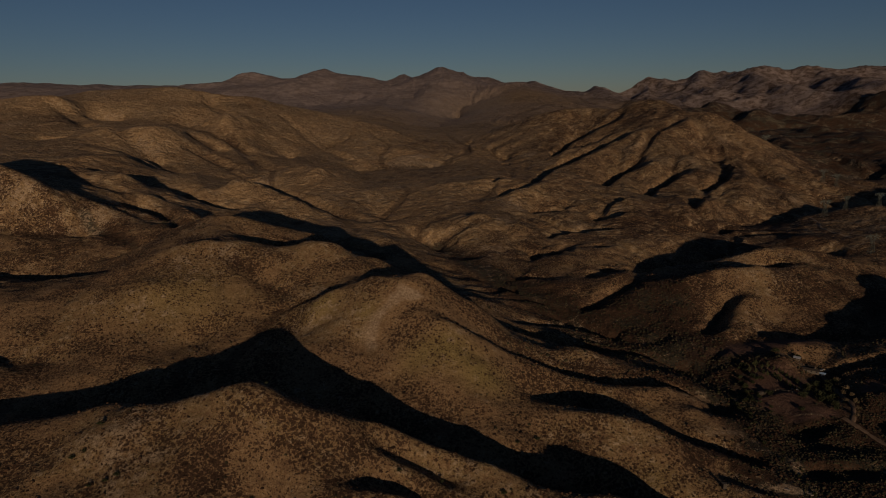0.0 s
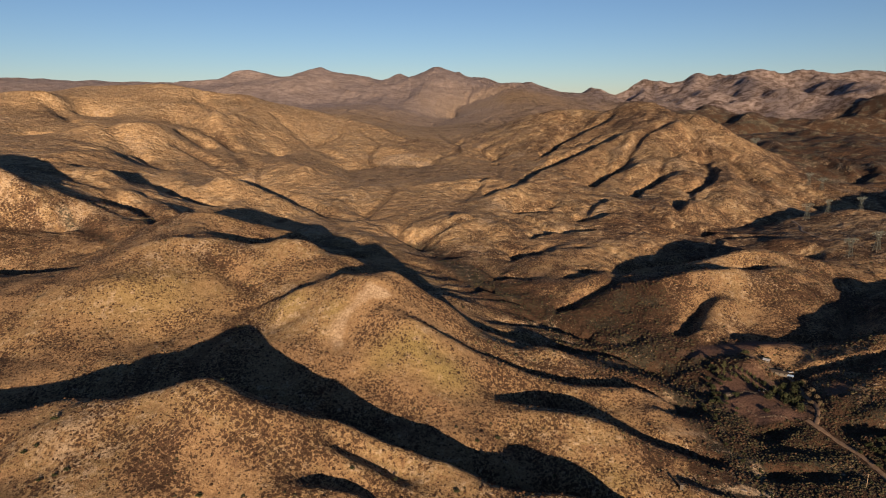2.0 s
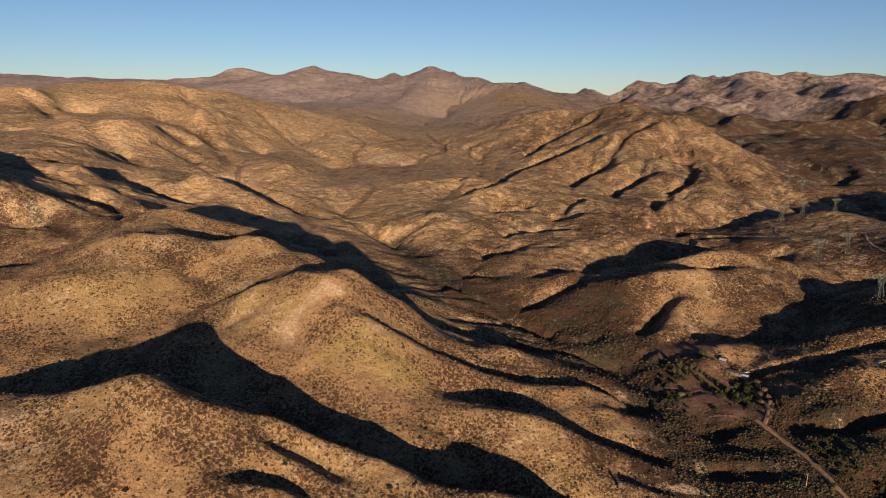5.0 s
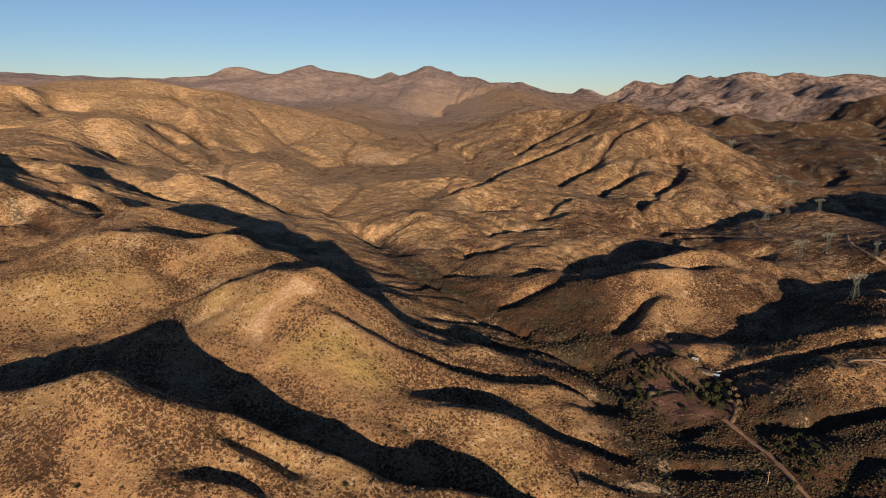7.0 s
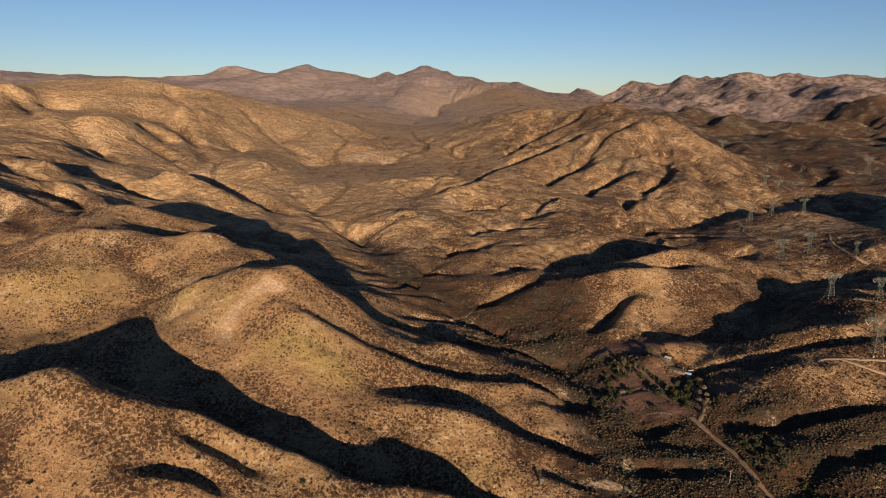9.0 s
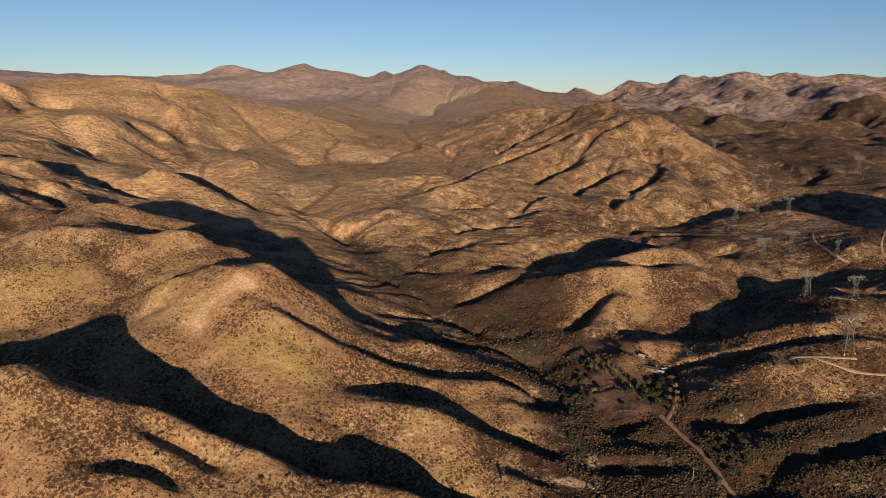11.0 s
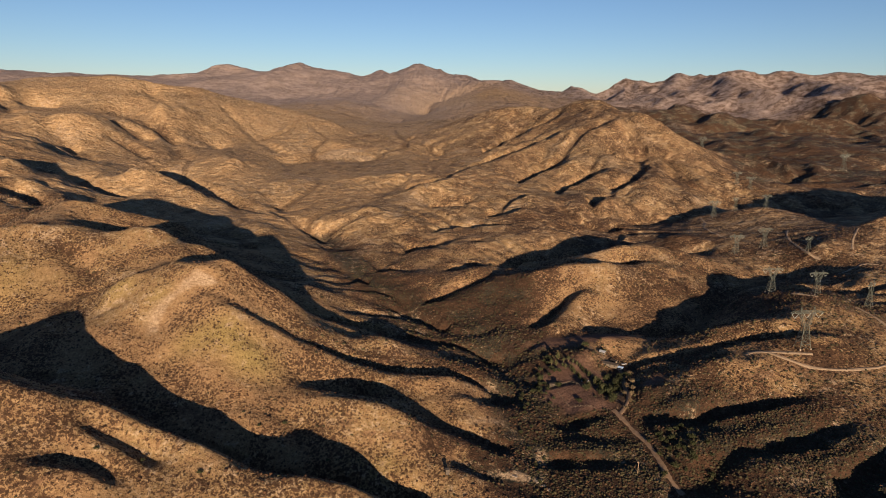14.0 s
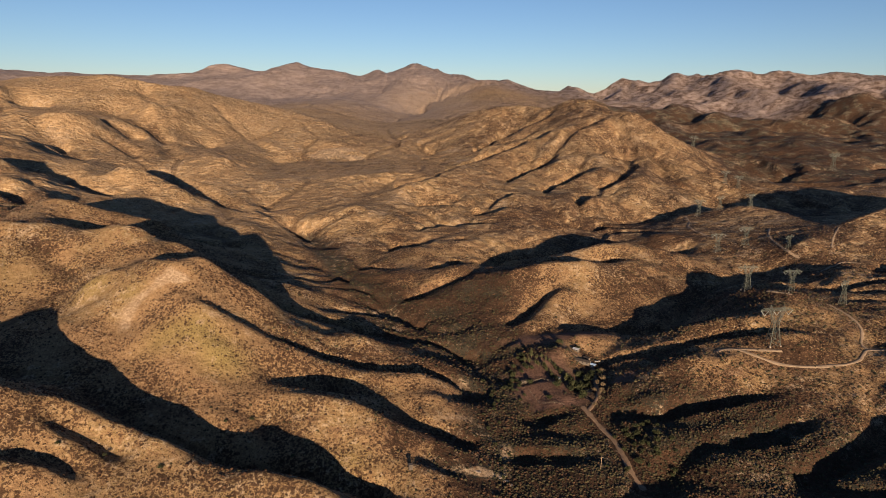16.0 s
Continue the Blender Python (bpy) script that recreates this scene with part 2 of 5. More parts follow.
ridge((24, 607, -40.7), (47, 603, -48.4), (69, 596, -63.3), (98, 580, -66.5), (129, 573, -71.6), (158, 548, -75.9))  # lit strip
ridge((-423, 925, 31), (-423, 985, 11), (-364, 926, 8), (-330, 912, -1), (-295, 921, -12))  # back ridge two
gully((-445, 1108, 26), (-370, 996, 13), (-337, 984, 0), (-293, 972, -6))  # hill two far side
ridge((-586, 1462, 76), (-512, 1384, 52), (-493, 1416, 32))  # west streak
gully((-577, 1474, 89), (-527, 1469, 64), (-477, 1432, 42))  # west streak hollow
ridge((-657, 1197, 70), (-602, 1263, 53), (-546, 1243, 23))  # west hill face
ridge((-363, 1441, 21), (-241, 1217, 25), (-204, 1293, 1))  # low knoll
ridge((482, 1717, 102), (411, 1682, 69), (356, 1695, 37), (275, 1499, 15))  # peak spur one
ridge((457, 1510, 72), (404, 1505, 46), (244, 1341, 2), (171, 1133, 2), (110, 1079, -12))  # peak spur two
ridge((433, 1301, 24), (379, 1302, -4), (315, 1199, -17))  # peak spur three
ridge((496, 1243, 14), (447, 1218, -10), (374, 1136, -27))  # peak spur four
ridge((595, 1363, 7), (507, 1170, -10), (466, 1172, -25))  # peak spur five
ridge((621, 1303, -14), (593, 1107, -20))  # peak spur six
gully((302, 858, -46.8), (371, 936, -50), (429, 959, -58))  # oval shade far side
ridge((261, 661, -38.2), (299, 668, -33.3), (334, 663, -29.4), (380, 706, -45.9))  # oval front
ridge((280, 752, -53.5), (330, 738, -40.5), (353, 719, -25.5), (398, 733, -23.3), (467, 728, -37.2), (460, 692, -53.2))  # oval back
ridge((146, 1015, -37), (200, 1007, -29))  # low spur a
ridge((240, 980, -43), (292, 973, -24))  # low spur b
ridge((155, 876, -43.6), (207, 911, -44), (252, 899, -37))  # low spur c
ridge((122, 803, -57.9), (155, 784, -44.7))  # low spur d
ridge((-420, 754, 35), (-374, 753, 18.2), (-340, 738, 4.8))  # left middle crest
ridge((-1076, 1750, 153), (-1034, 1831, 168), (-978, 1900, 184), (-881, 1900, 186), (-780, 1892, 192), (-734, 1865, 186), (-669, 1852, 171), (-593, 1858, 161), (-524, 1888, 156), (-491, 1936, 137), (-380, 1950, 116), (-280, 1950, 95), (-206, 1904, 78), (-134, 1850, 59))  # west mountain crest
ridge((406, 1780, 74), (457, 1771, 104), (492, 1763, 124), (520, 1757, 136), (548, 1753, 143), (576, 1743, 139), (601, 1721, 125), (621, 1700, 107))  # peak crest
ridge((596, 1620, 108), (606, 1593, 107), (622, 1573, 111), (649, 1560, 105), (670, 1520, 88), (699, 1487, 61), (742, 1460, 36), (787, 1440, 7), (844, 1420, -22), (914, 1400, -56))  # peak shoulder
ridge((124, 1950, 40), (174, 1950, 58), (241, 1950, 85), (289, 1925, 102), (351, 1900, 113), (423, 1890, 118), (462, 1880, 112))  # north shoulder
ridge((-811, 1330, 56), (-761, 1330, 78), (-717, 1335, 91), (-673, 1340, 98), (-627, 1340, 101), (-586, 1350, 100), (-572, 1420, 91))  # west hill dome
gully((77, 417, -61.4), (89, 414, -63.3), (104, 409, -63.4), (120, 406, -65.8), (135, 400, -71.4), (150, 392, -75), (164, 391, -79.7))  # dome hollow
gully((-42, 292, -44.4), (-33, 294, -48.3), (-23, 294, -51.8), (-13, 292, -55.3))  # front rib shade
gully((143, 352, -70.2), (154, 351, -74.9), (166, 348, -78.7), (176, 343, -80.3))  # foot shade
gully((2, 463, -15.5), (32, 462, -32.8), (62, 462, -48.6), (91, 460, -59.7), (121, 456, -66.3), (150, 457, -70.6), (178, 461, -73.9), (204, 450, -83.2))  # pale furrow
gully((-582, 1468, 79), (-547, 1447, 61), (-514, 1421, 46), (-486, 1423, 32))  # west streak shade
gully((-414, 827, 9), (-384, 822, 5), (-361, 804, 3), (-335, 776, 3))  # left valley shade
gully((-437, 1012, 4), (-395, 963, -1), (-357, 952, -5), (-301, 922, -17))  # hill two shade two
gully((-433, 1008, 0), (-419, 1017, 1), (-387, 981, -2), (-346, 949, -10), (-294, 944, -21))  # hill two shade
gully((476, 1757, 89), (405, 1722, 56), (350, 1734, 24), (269, 1539, 2))  # spur one hollow
gully((451, 1550, 59), (398, 1544, 33), (238, 1380, -11), (165, 1172, -11), (104, 1119, -25))  # spur two hollow
gully((428, 1334, 13), (374, 1336, -15), (310, 1233, -28))  # spur three hollow
gully((491, 1275, 4), (442, 1250, -20), (369, 1168, -37))  # spur four hollow
gully((143, 1040, -45), (196, 1033, -37))  # spur a hollow
gully((237, 1005, -52), (288, 999, -33))  # spur b hollow
gully((151, 899, -52), (203, 934, -52), (249, 923, -45))  # spur c hollow
gully((118, 825, -64.9), (152, 805, -51.7))  # spur d hollow
ridge((-846, 1694, 131), (-713, 1702, 133), (-614, 1803, 134))  # west mountain front
gully((-708, 3502, 128), (-465, 3700, 130), (-166, 3850, 132))  # far apron
gully((1300, 2650, -22), (1551, 2800, -26), (1900, 2650, -12))  # east flat
ridge((398, 452, -52), (420, 466, -48), (444, 473, -42), (467, 475, -37))  # tower shoulder
ridge((-60, 270, -38), (-40, 277, -36))  # front face rib
gully((-74, 520, 4), (-100, 512, -6), (-130, 509, -19))  # rib foot
ridge((-222, 346, -28.1), (-190, 342, -18.4))  # front crest
ridge((-108, 333, 0), (-91, 328, -7.8))  # front crest
ridge((83, 301, -53.3), (98, 300, -57), (116, 300, -60.9))  # front crest
gully((-201, 287, -41.3), (-188, 291, -38.1))  # front left gully
gully((-161, 294, -30.7), (-152, 307, -23.2), (-141, 318, -14.9))  # front left gully
ridge((-216, 311, -37.6), (-196, 310, -27.1), (-175, 312, -17.2))  # front left spur
ridge((-20, 505, 19.3), (7, 506, -4.2), (31, 502, -19), (54, 504, -41.6), (82, 502, -55.6), (101, 499, -51.6), (124, 492, -52))  # pale crest
ridge((2, 433, -21.5), (20, 419, -32.7), (41, 404, -52.5))  # pale rib
ridge((-86, 492, 3.8), (-105, 481, -5.3))  # left low rib
gully((-84, 542, 6.8), (-108, 531, -4.7))  # cross gully
ridge((-292, 539, 4.2), (-270, 553, 14.1), (-241, 556, 22.3), (-211, 567, 29.7))  # left crest
ridge((-345, 650, -10.6), (-318, 679, 0.6), (-278, 695, 20.9))  # upper crest
ridge((-64, 569, 10.3), (-20, 585, -18.4))  # upper crest
gully((-251, 472, -16.9), (-227, 460, -26.9))  # left foot gully
ridge((-262, 692, 24.2), (-229, 668, 33.3), (-210, 670, 29.5), (-192, 674, 22.2), (-165, 690, 11.4), (-130, 702, -0.6))  # back ridge one
ridge((-640, 745, 112), (-540, 742, 95), (-490, 735, 76), (-467, 730, 64), (-440, 722, 43.7))  # back ridge left
ridge((-620, 985, 56), (-552, 968, 55), (-500, 935, 51), (-452, 912, 52))  # back ridge two
ridge((-337, 1018, 32), (-310, 1030, 24), (-256, 1010, 6), (-212, 978, -7))  # back ridge three
ridge((-640, 1010, 53), (-587, 1078, 62), (-568, 1140, 59), (-545, 1165, 34), (-510, 1170, 13), (-450, 1160, 19), (-377, 1170, 6), (-308, 1160, -13), (-234, 1078, -16), (-164, 1023, -26), (-95, 948, -29))  # back ridge four
ridge((-1500, 1700, 150), (-1250, 1750, 150), (-960, 1640, 172))  # west mountain
gully((-921, 1660, 137), (-844, 1643, 66))  # west mountain gully
ridge((-542, 1630, 128), (-419, 1544, 40), (-354, 1497, 7))  # west rib
ridge((-382, 1763, 75), (-289, 1675, 18))  # west rib two
gully((-191, 1457, -15), (-131, 1137, -8), (-106, 1027, -43), (-68, 934, -33), (-24, 911, -60))  # upper valley
ridge((-161, 1598, 13), (-110, 1641, 29), (-50, 1603, 11), (11, 1520, -15))  # outcrop
ridge((-25, 927, -42), (16, 934, -32), (53, 936, -15), (83, 929, -28), (108, 913, -28))  # mid spur
ridge((518, 1490, 77), (462, 1414, 36))  # peak south ridge
ridge((595, 1444, 48), (554, 1389, 13))  # peak south east
ridge((345, 1095, -25), (296, 1044, -14))  # peak south east
ridge((641, 1385, 10), (544, 1156, 1), (502, 1084, -25))  # peak east spur
ridge((396, 1108, -20), (394, 993, -24))  # low dome
ridge((179, 805, -44.2), (227, 828, -46.8), (301, 891, -45))  # low spur three
ridge((385, 680, -31.5), (415, 676, -40.2), (434, 640, -54.5))  # oval front
gully((206, 548, -72.5), (227, 553, -70.3), (259, 555, -72), (296, 558, -68.9), (362, 565, -78.2), (388, 576, -68))  # oval foot
ridge((541, 980, -38), (579, 971, -29), (626, 963, -16), (648, 943, -12), (682, 928, -18))  # pylon knoll
ridge((345, 530, -70), (372, 524, -60), (400, 516, -48), (423, 514.5, -43.5), (449, 506, -37), (470, 516, -35), (487, 530, -33.5), (503, 553, -26.8))  # far strip
ridge((523, 475, -48.1), (514, 520, -37), (503, 553, -26.8), (477, 580, -35.4), (452, 602, -50))  # pylon ridge
ridge((604, 722, -18.6), (682, 789, -12), (817, 942, -18), (884, 996, -21))  # east knoll
ridge((582, 625, -38.4), (625, 656, -33.7), (651, 650, -38.2))  # east knoll two
ridge((954, 1796, 38), (1078, 1819, 0), (1208, 1822, 12))  # scrub hills
gully((-190, 632, -2.9), (-150, 636, -5.7), (-110, 636, -16.8), (-60, 628, -32.3), (0, 645, -51.8))  # shade gully
gully((-300, 745, -14.8), (-230, 735, -22.8), (-150, 755, -36.8), (-80, 775, -51))  # shade valley
gully((-330, 385, -45.3), (-250, 372, -46.6), (-180, 385, -44.5), (-120, 392, -46.1), (-60, 380, -48), (-20, 360, -59.5), (10, 346, -70.3), (45, 336, -78.3), (92, 331, -85.4), (150, 322, -89.5))  # shadow valley
gully((60, 425, -57), (95, 425, -68.2), (130, 418, -67.4))  # dome back
gully((-70, 548, 8.4), (-30, 545, -19.7), (10, 545, -42.1), (60, 545, -59.4), (110, 545, -72.1), (160, 530, -76.4))  # pale back
gully((236, 470, -83.1), (262, 462, -74.7), (275, 430, -76.2), (250, 410, -86), (262, 490, -74.6), (290, 505, -57.6))  # farm flat
gully((320, 350, -85.6), (326, 332, -86.4), (300, 322, -87.4), (262, 312, -83.7), (220, 300, -86))  # road bed
gully((205, 525, -86.4), (219, 472, -83.9))  # wash
gully((224, 357, -84.2), (215, 320, -84.9), (205, 280, -88), (190, 200, -92), (180, 0, -100), (200, -600, -120))  # wash
gully((-23, 909, -62), (37, 752, -54.1))  # valley floor
gully((120, 614, -75.7), (157, 581, -77.7), (185, 547, -75.8), (205, 525, -86.4))  # valley floor
ridge((240, 268, -86), (285, 258, -79), (330, 255, -74), (380, 262, -74))  # near knoll
ridge((430, 300, -70.9), (500, 310, -52), (580, 330, -42), (700, 360, -30))  # near right ridge
ridge((523, 475, -51.1), (600, 470, -36), (720, 480, -20), (900, 520, 0))  # right ridge
gully((300, 528, -60.6), (360, 543, -70.9), (400, 562, -74.3), (430, 600, -70), (450, 640, -64), (480, 670, -64), (520, 690, -59), (580, 705, -49.8))  # right valley
gully((450, 1000, -55), (540, 1015, -56), (640, 1020, -57), (740, 1000, -61), (860, 1010, -60), (1050, 1050, -56))  # dark valley
gully((-800, -300, -60), (0, -300, -60), (700, -300, -50))  # behind low
ridge((-700, 520, 14), (-520, 530, 4), (-420, 530, -8), (-340, 500, -10.2))  # left near
ridge((-700, 360, -30), (-450, 380, -30), (-330, 430, -29.8))  # left near low
ridge((-600, 250, -40), (-400, 300, -40), (-233, 337, -28.1))  # left front
gully((-300, 200, -70), (-150, 220, -62), (-60, 240, -70.9), (30, 240, -80), (110, 260, -84))  # front foot
ridge((1000, 0, 20), (900, -600, 60), (300, -1500, 40), (-900, -1500, 40), (-1500, 0, 60))  # back east
ridge((1000, 1480, -2), (1250, 1500, -28), (1500, 1700, 0), (1800, 1900, 5), (2200, 2300, 0))  # east plain
ridge((1150, 2250, 2), (1400, 2500, 4), (1700, 2500, -5), (2000, 2650, -18), (2500, 2600, 0))  # east plain two
ridge((900, 2200, 20), (1100, 2600, 25), (1300, 2900, 22))  # east plain three
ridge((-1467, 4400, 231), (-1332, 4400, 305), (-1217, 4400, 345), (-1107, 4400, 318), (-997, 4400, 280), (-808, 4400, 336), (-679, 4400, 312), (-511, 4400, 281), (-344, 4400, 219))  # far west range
ridge((-476, 4720, 262), (-363, 4720, 283), (-275, 4720, 311), (-215, 4720, 288), (-34, 4720, 356), (166, 4720, 328), (367, 4720, 291), (489, 4720, 261), (732, 4720, 225), (875, 4720, 196), (1138, 4720, 191), (1278, 4720, 204))  # far north range
ridge((-12, 3350, 53), (152, 3700, 108), (316, 3800, 166), (461, 3800, 196), (595, 3700, 168), (732, 3400, 112), (814, 3000, 82))  # pale far ridge
ridge((1288, 4600, 192), (1385, 4600, 212), (1578, 4600, 256), (1775, 4600, 258), (1929, 4600, 290), (2084, 4600, 311), (2178, 4600, 346), (2321, 4600, 299), (2512, 4600, 339), (2658, 4600, 280), (2829, 4600, 320), (3024, 4600, 329), (3177, 4600, 312))  # far east range
ridge((1239, 3600, 58), (1549, 3600, 70), (1859, 3600, 86), (2171, 3600, 83))  # far east foot
ridge((1329, 3000, -6), (1439, 3000, 59), (1540, 3000, 81), (1634, 3000, 61), (1835, 3000, 23))  # east low ridge
ridge((1947, 3300, 43), (2086, 3300, 73), (2207, 3300, 119), (2325, 3300, 145))  # east low ridge two
ridge((-2751, 4300, 302), (-2512, 4200, 273), (-2281, 4100, 239), (-2123, 4000, 221))  # far left range
ridge((-1895, 4200, 225), (-1788, 4200, 234), (-1589, 4200, 260), (-1483, 4200, 251), (-1396, 4200, 228))  # far left range two
gully((-236, 2700, 78), (-124, 3100, 62), (90, 3400, 30))  # basin
gully((-347, 2300, 57), (-191, 2500, 51), (-7, 2800, 19))  # basin two
ridge((-4700, 2000, 150), (-4000, 3500, 250), (-3300, 4100, 260))  # far edges
ridge((2960, 4600, 330), (3600, 4300, 300), (4300, 3000, 260), (4700, 1500, 150))  # far edges two
gully((-2600, 2600, 90), (-1900, 2900, 80), (-1300, 2900, 100), (-900, 2700, 90), (-600, 2600, 70))  # west back valley
gully((-620, 625, -5), (-500, 622, -15), (-407, 617, -27), (-340, 600, -16.4), (-300, 575, -3.5))  # left hollow
ridge((-200, 268, -41), (-110, 266, -33.1))  # front face
gully((-360, 440, -39.1), (-296, 439, -38.2), (-250, 412, -32.6))  # left foot
gully((-200, 1450, -15), (-121, 1513, -10), (-20, 1520, -12), (80, 1560, 6), (162, 1628, -12))  # mid flat
gully((-40, 1190, -12), (20, 1190, -4), (135, 1217, -2))  # mid flat two
gully((-560, 985, 27), (-500, 978, 19), (-452, 964, 15))  # hill two back
gully((-350, 1068, -3), (-300, 1078, -15), (-250, 1050, -20), (-200, 1015, -25))  # ridge three back
ridge((514, 520, -37), (574, 600, -41), (600, 640, -28), (650, 655, -36.1), (740, 700, -29))  # pylon ridge east
ridge((-33, 925, -42), (17, 930, -35), (55, 927, -16))  # streak e
gully((-38, 947, -39), (12, 968, -29), (48, 1029, -27))  # streak e hollow
gully((189, 1060, -29), (230, 1052, -25))  # streak f hollow
gully((288, 1059, -27), (320, 1079, -28))  # streak g hollow
ridge((86, 693, -58), (144, 700, -54.7))  # streak k
gully((84, 729, -62.6), (144, 732, -57))  # streak k hollow
ridge((170, 679, -55.5), (209, 713, -46.4))  # streak l
gully((173, 719, -58.5), (217, 770, -56), (250, 800, -60))  # streak l hollow
gully((414, 1371, 12), (460, 1417, 29))  # streak m hollow
gully((517, 1352, 5), (582, 1405, 12))  # streak n hollow
ridge((450, 1413, 37), (504, 1457, 58), (573, 1500, 95))  # streak o
gully((514, 1511, 72), (583, 1548, 98))  # streak o hollow
ridge((412, 1022, -19), (459, 1068, -25))  # streak p
gully((395, 999, -40), (432, 1097, -31), (475, 1126, -23))  # streak p hollow
ridge((598, 1451, 57), (562, 1411, 27), (500, 1326, 23))  # streak u
gully((604, 1481, 61), (566, 1439, 38), (515, 1389, 17))  # streak u hollow
gully((-300, 824, -14), (-240, 826, -23.6))  # shade spur back
gully((240, 772, -68.2), (300, 795, -72.6), (350, 812, -69.9), (400, 818, -62.3), (450, 818, -58.4), (500, 800, -56.8))  # oval back hollow
gully((480, 2050, 50), (620, 2000, 35), (760, 1900, 23), (850, 1700, 22), (890, 1500, -2))  # peak behind
gully((250, 2400, 9), (500, 2350, 36), (800, 2250, 22))  # peak behind two
gully((-1100, 2150, 120), (-860, 2150, 110), (-640, 2150, 91), (-420, 2250, 66), (-200, 2250, 46))  # west behind
gully((-520, 1300, 42), (-440, 1255, 21))  # west hill hollow
gully((-660, 1650, 82), (-560, 1560, 76), (-500, 1500, 58))  # west back hollow
ridge((-500, 690, 16), (-408, 722, -6.6))  # front slope left
gully((-300, 840, -16), (-250, 840, -24), (-200, 830, -32.4), (-150, 830, -40.3), (-100, 820, -45.9))  # shade low
ridge((-292, 505, -3.6), (-238, 500, 5.8), (-205, 520, 3.3))  # left bulge
ridge((305, 434, -68.7), (336, 447, -66.7), (359, 453, -57.2), (384, 463, -52.3))  # right a
gully((312, 465, -74.2), (343, 473, -66.8), (369, 484, -60.9), (399, 499, -55.4), (426, 503, -51.3), (455, 488, -45.5))  # right a hollow
ridge((305, 395, -74), (332, 394, -76), (360, 397, -70), (394, 402, -66.7), (422, 414, -66))  # right b
gully((306, 405, -79), (334, 404, -80), (362, 407, -76), (397, 414, -72.5), (425, 426, -67.5))  # right b hollow
ridge((333, 341, -76.5), (354, 342, -70.3), (391, 345, -71), (425, 362, -69.4), (455, 385, -66))  # right c
ridge((320, 364, -73), (347, 371, -71.5), (366, 378, -69.5), (404, 390, -70))  # right c back
gully((331, 355, -76.5), (362, 360, -74.5), (391, 368, -75.5), (424, 382, -73))  # right c hollow
ridge((392, 312, -77), (417, 322, -72.5), (450, 338, -70), (476, 352, -69))  # right d
ridge((227, 377, -81.0), (246, 379, -81.0), (265, 380, -81.0), (284, 380, -81.0), (297, 380, -79.0))  # terrace bank
gully((227, 384, -83.2), (246, 386, -83.2), (265, 387, -83.2), (284, 387, -83.2), (297, 387, -81.2))  # terrace bank hollow
ridge((223, 352, -83.0), (241, 352, -83.0), (259, 352, -83.0), (283, 356, -82.0))  # terrace bank two
gully((223, 359, -85.2), (241, 359, -85.2), (259, 359, -85.2), (283, 363, -84.2))  # terrace bank two hollow
gully((398, 323, -79.5), (425, 338, -77.5), (459, 360, -75), (486, 380, -72.5))  # right d hollow
ridge((691, 780, -4), (750, 800, 11), (850, 825, 26), (1000, 850, 34))  # east ridge
gully((660, 1120, -50), (760, 1140, -52), (880, 1150, -52))  # dark valley two
ridge((470, 850, -40), (491, 849, -37), (524, 800, -39), (563, 872, -35), (600, 840, -28))  # saddle
gully((301, 518, -74), (311, 494, -77.6), (300, 460, -78.5), (289, 409, -76.8), (297, 385, -81.6), (302, 340, -84.3))  # farm fix
ridge((308, 442, -71), (322, 403, -75.8), (345, 420, -65.4), (374, 432, -65.9))  # bank
ridge((309, 626, -48.7), (281, 590, -61.1), (265, 564, -65.1))  # oval gully
gully((298, 637, -55.2), (273, 609, -70.2), (256, 575, -75))  # oval gully hollow
ridge((244, 718, -53), (218, 668, -51), (202, 651, -56), (181, 639, -60), (160, 615, -67))  # oval west edge
gully((236, 744, -58), (210, 694, -57), (194, 677, -62), (173, 665, -66), (152, 641, -73))  # oval west hollow
gully((258, 710, -52), (299, 708, -45), (334, 702, -41), (360, 706, -43))  # oval front hollow
gully((-2350, 4800, 170), (-1900, 4800, 150), (-1480, 4800, 180))  # behind the far left range
gully((-540, 915, 46), (-495, 902, 42), (-462, 868, 32))  # left blob hollow
gully((296, 570, -74), (331, 604, -68.5), (338, 634, -54.5), (336, 648, -44))  # oval crease
gully((47, 1100, -26), (102, 1227, -12), (149, 1324, -7))  # long spur hollow
ridge((170, 421, -67.6), (188, 416, -72.1), (204, 415, -76))  # pale furrow two
gully((190, 431, -79.5), (207, 430, -82.3))  # pale furrow two hollow
ridge((178, 370, -74.2), (188, 360, -76.9))  # pale furrow three
gully((180, 383, -81.4), (190, 372, -84))  # pale furrow three hollow


CARVE = 0.07


def spaced(lo, hi, a, b, step, below, above):
    """Grid lines from lo to hi: evenly apart between a and b, wider and wider outside."""
    up, down = [a], [a]
    while up[-1] < hi:
        up.append(up[-1] + step + max(0.0, up[-1] - b) * above)
    while down[-1] > lo:
        down.append(down[-1] - step - max(0.0, a - down[-1]) * below)
    return np.array(down[:0:-1] + up)


XS = spaced(-4800, 4800, -340, 620, 2.3, 0.0112, 0.0112)
YS = spaced(-3000, 4830, 240, 640, 1.9, 0.036, 0.0042)
NX, NY = len(XS), len(YS)


def column(x):
    return np.interp(x, XS, np.arange(NX))


def row(y):
    return np.interp(y, YS, np.arange(NY))


def bilinear(z, iy, ix):
    y0, x0 = np.clip(iy.astype(int), 0, z.shape[0] - 2), np.clip(ix.astype(int), 0, z.shape[1] - 2)
    fy, fx = iy - y0, ix - x0
    return (z[y0, x0] * (1 - fx) + z[y0, x0 + 1] * fx) * (1 - fy) + (z[y0 + 1, x0] * (1 - fx) + z[y0 + 1, x0 + 1] * fx) * fy


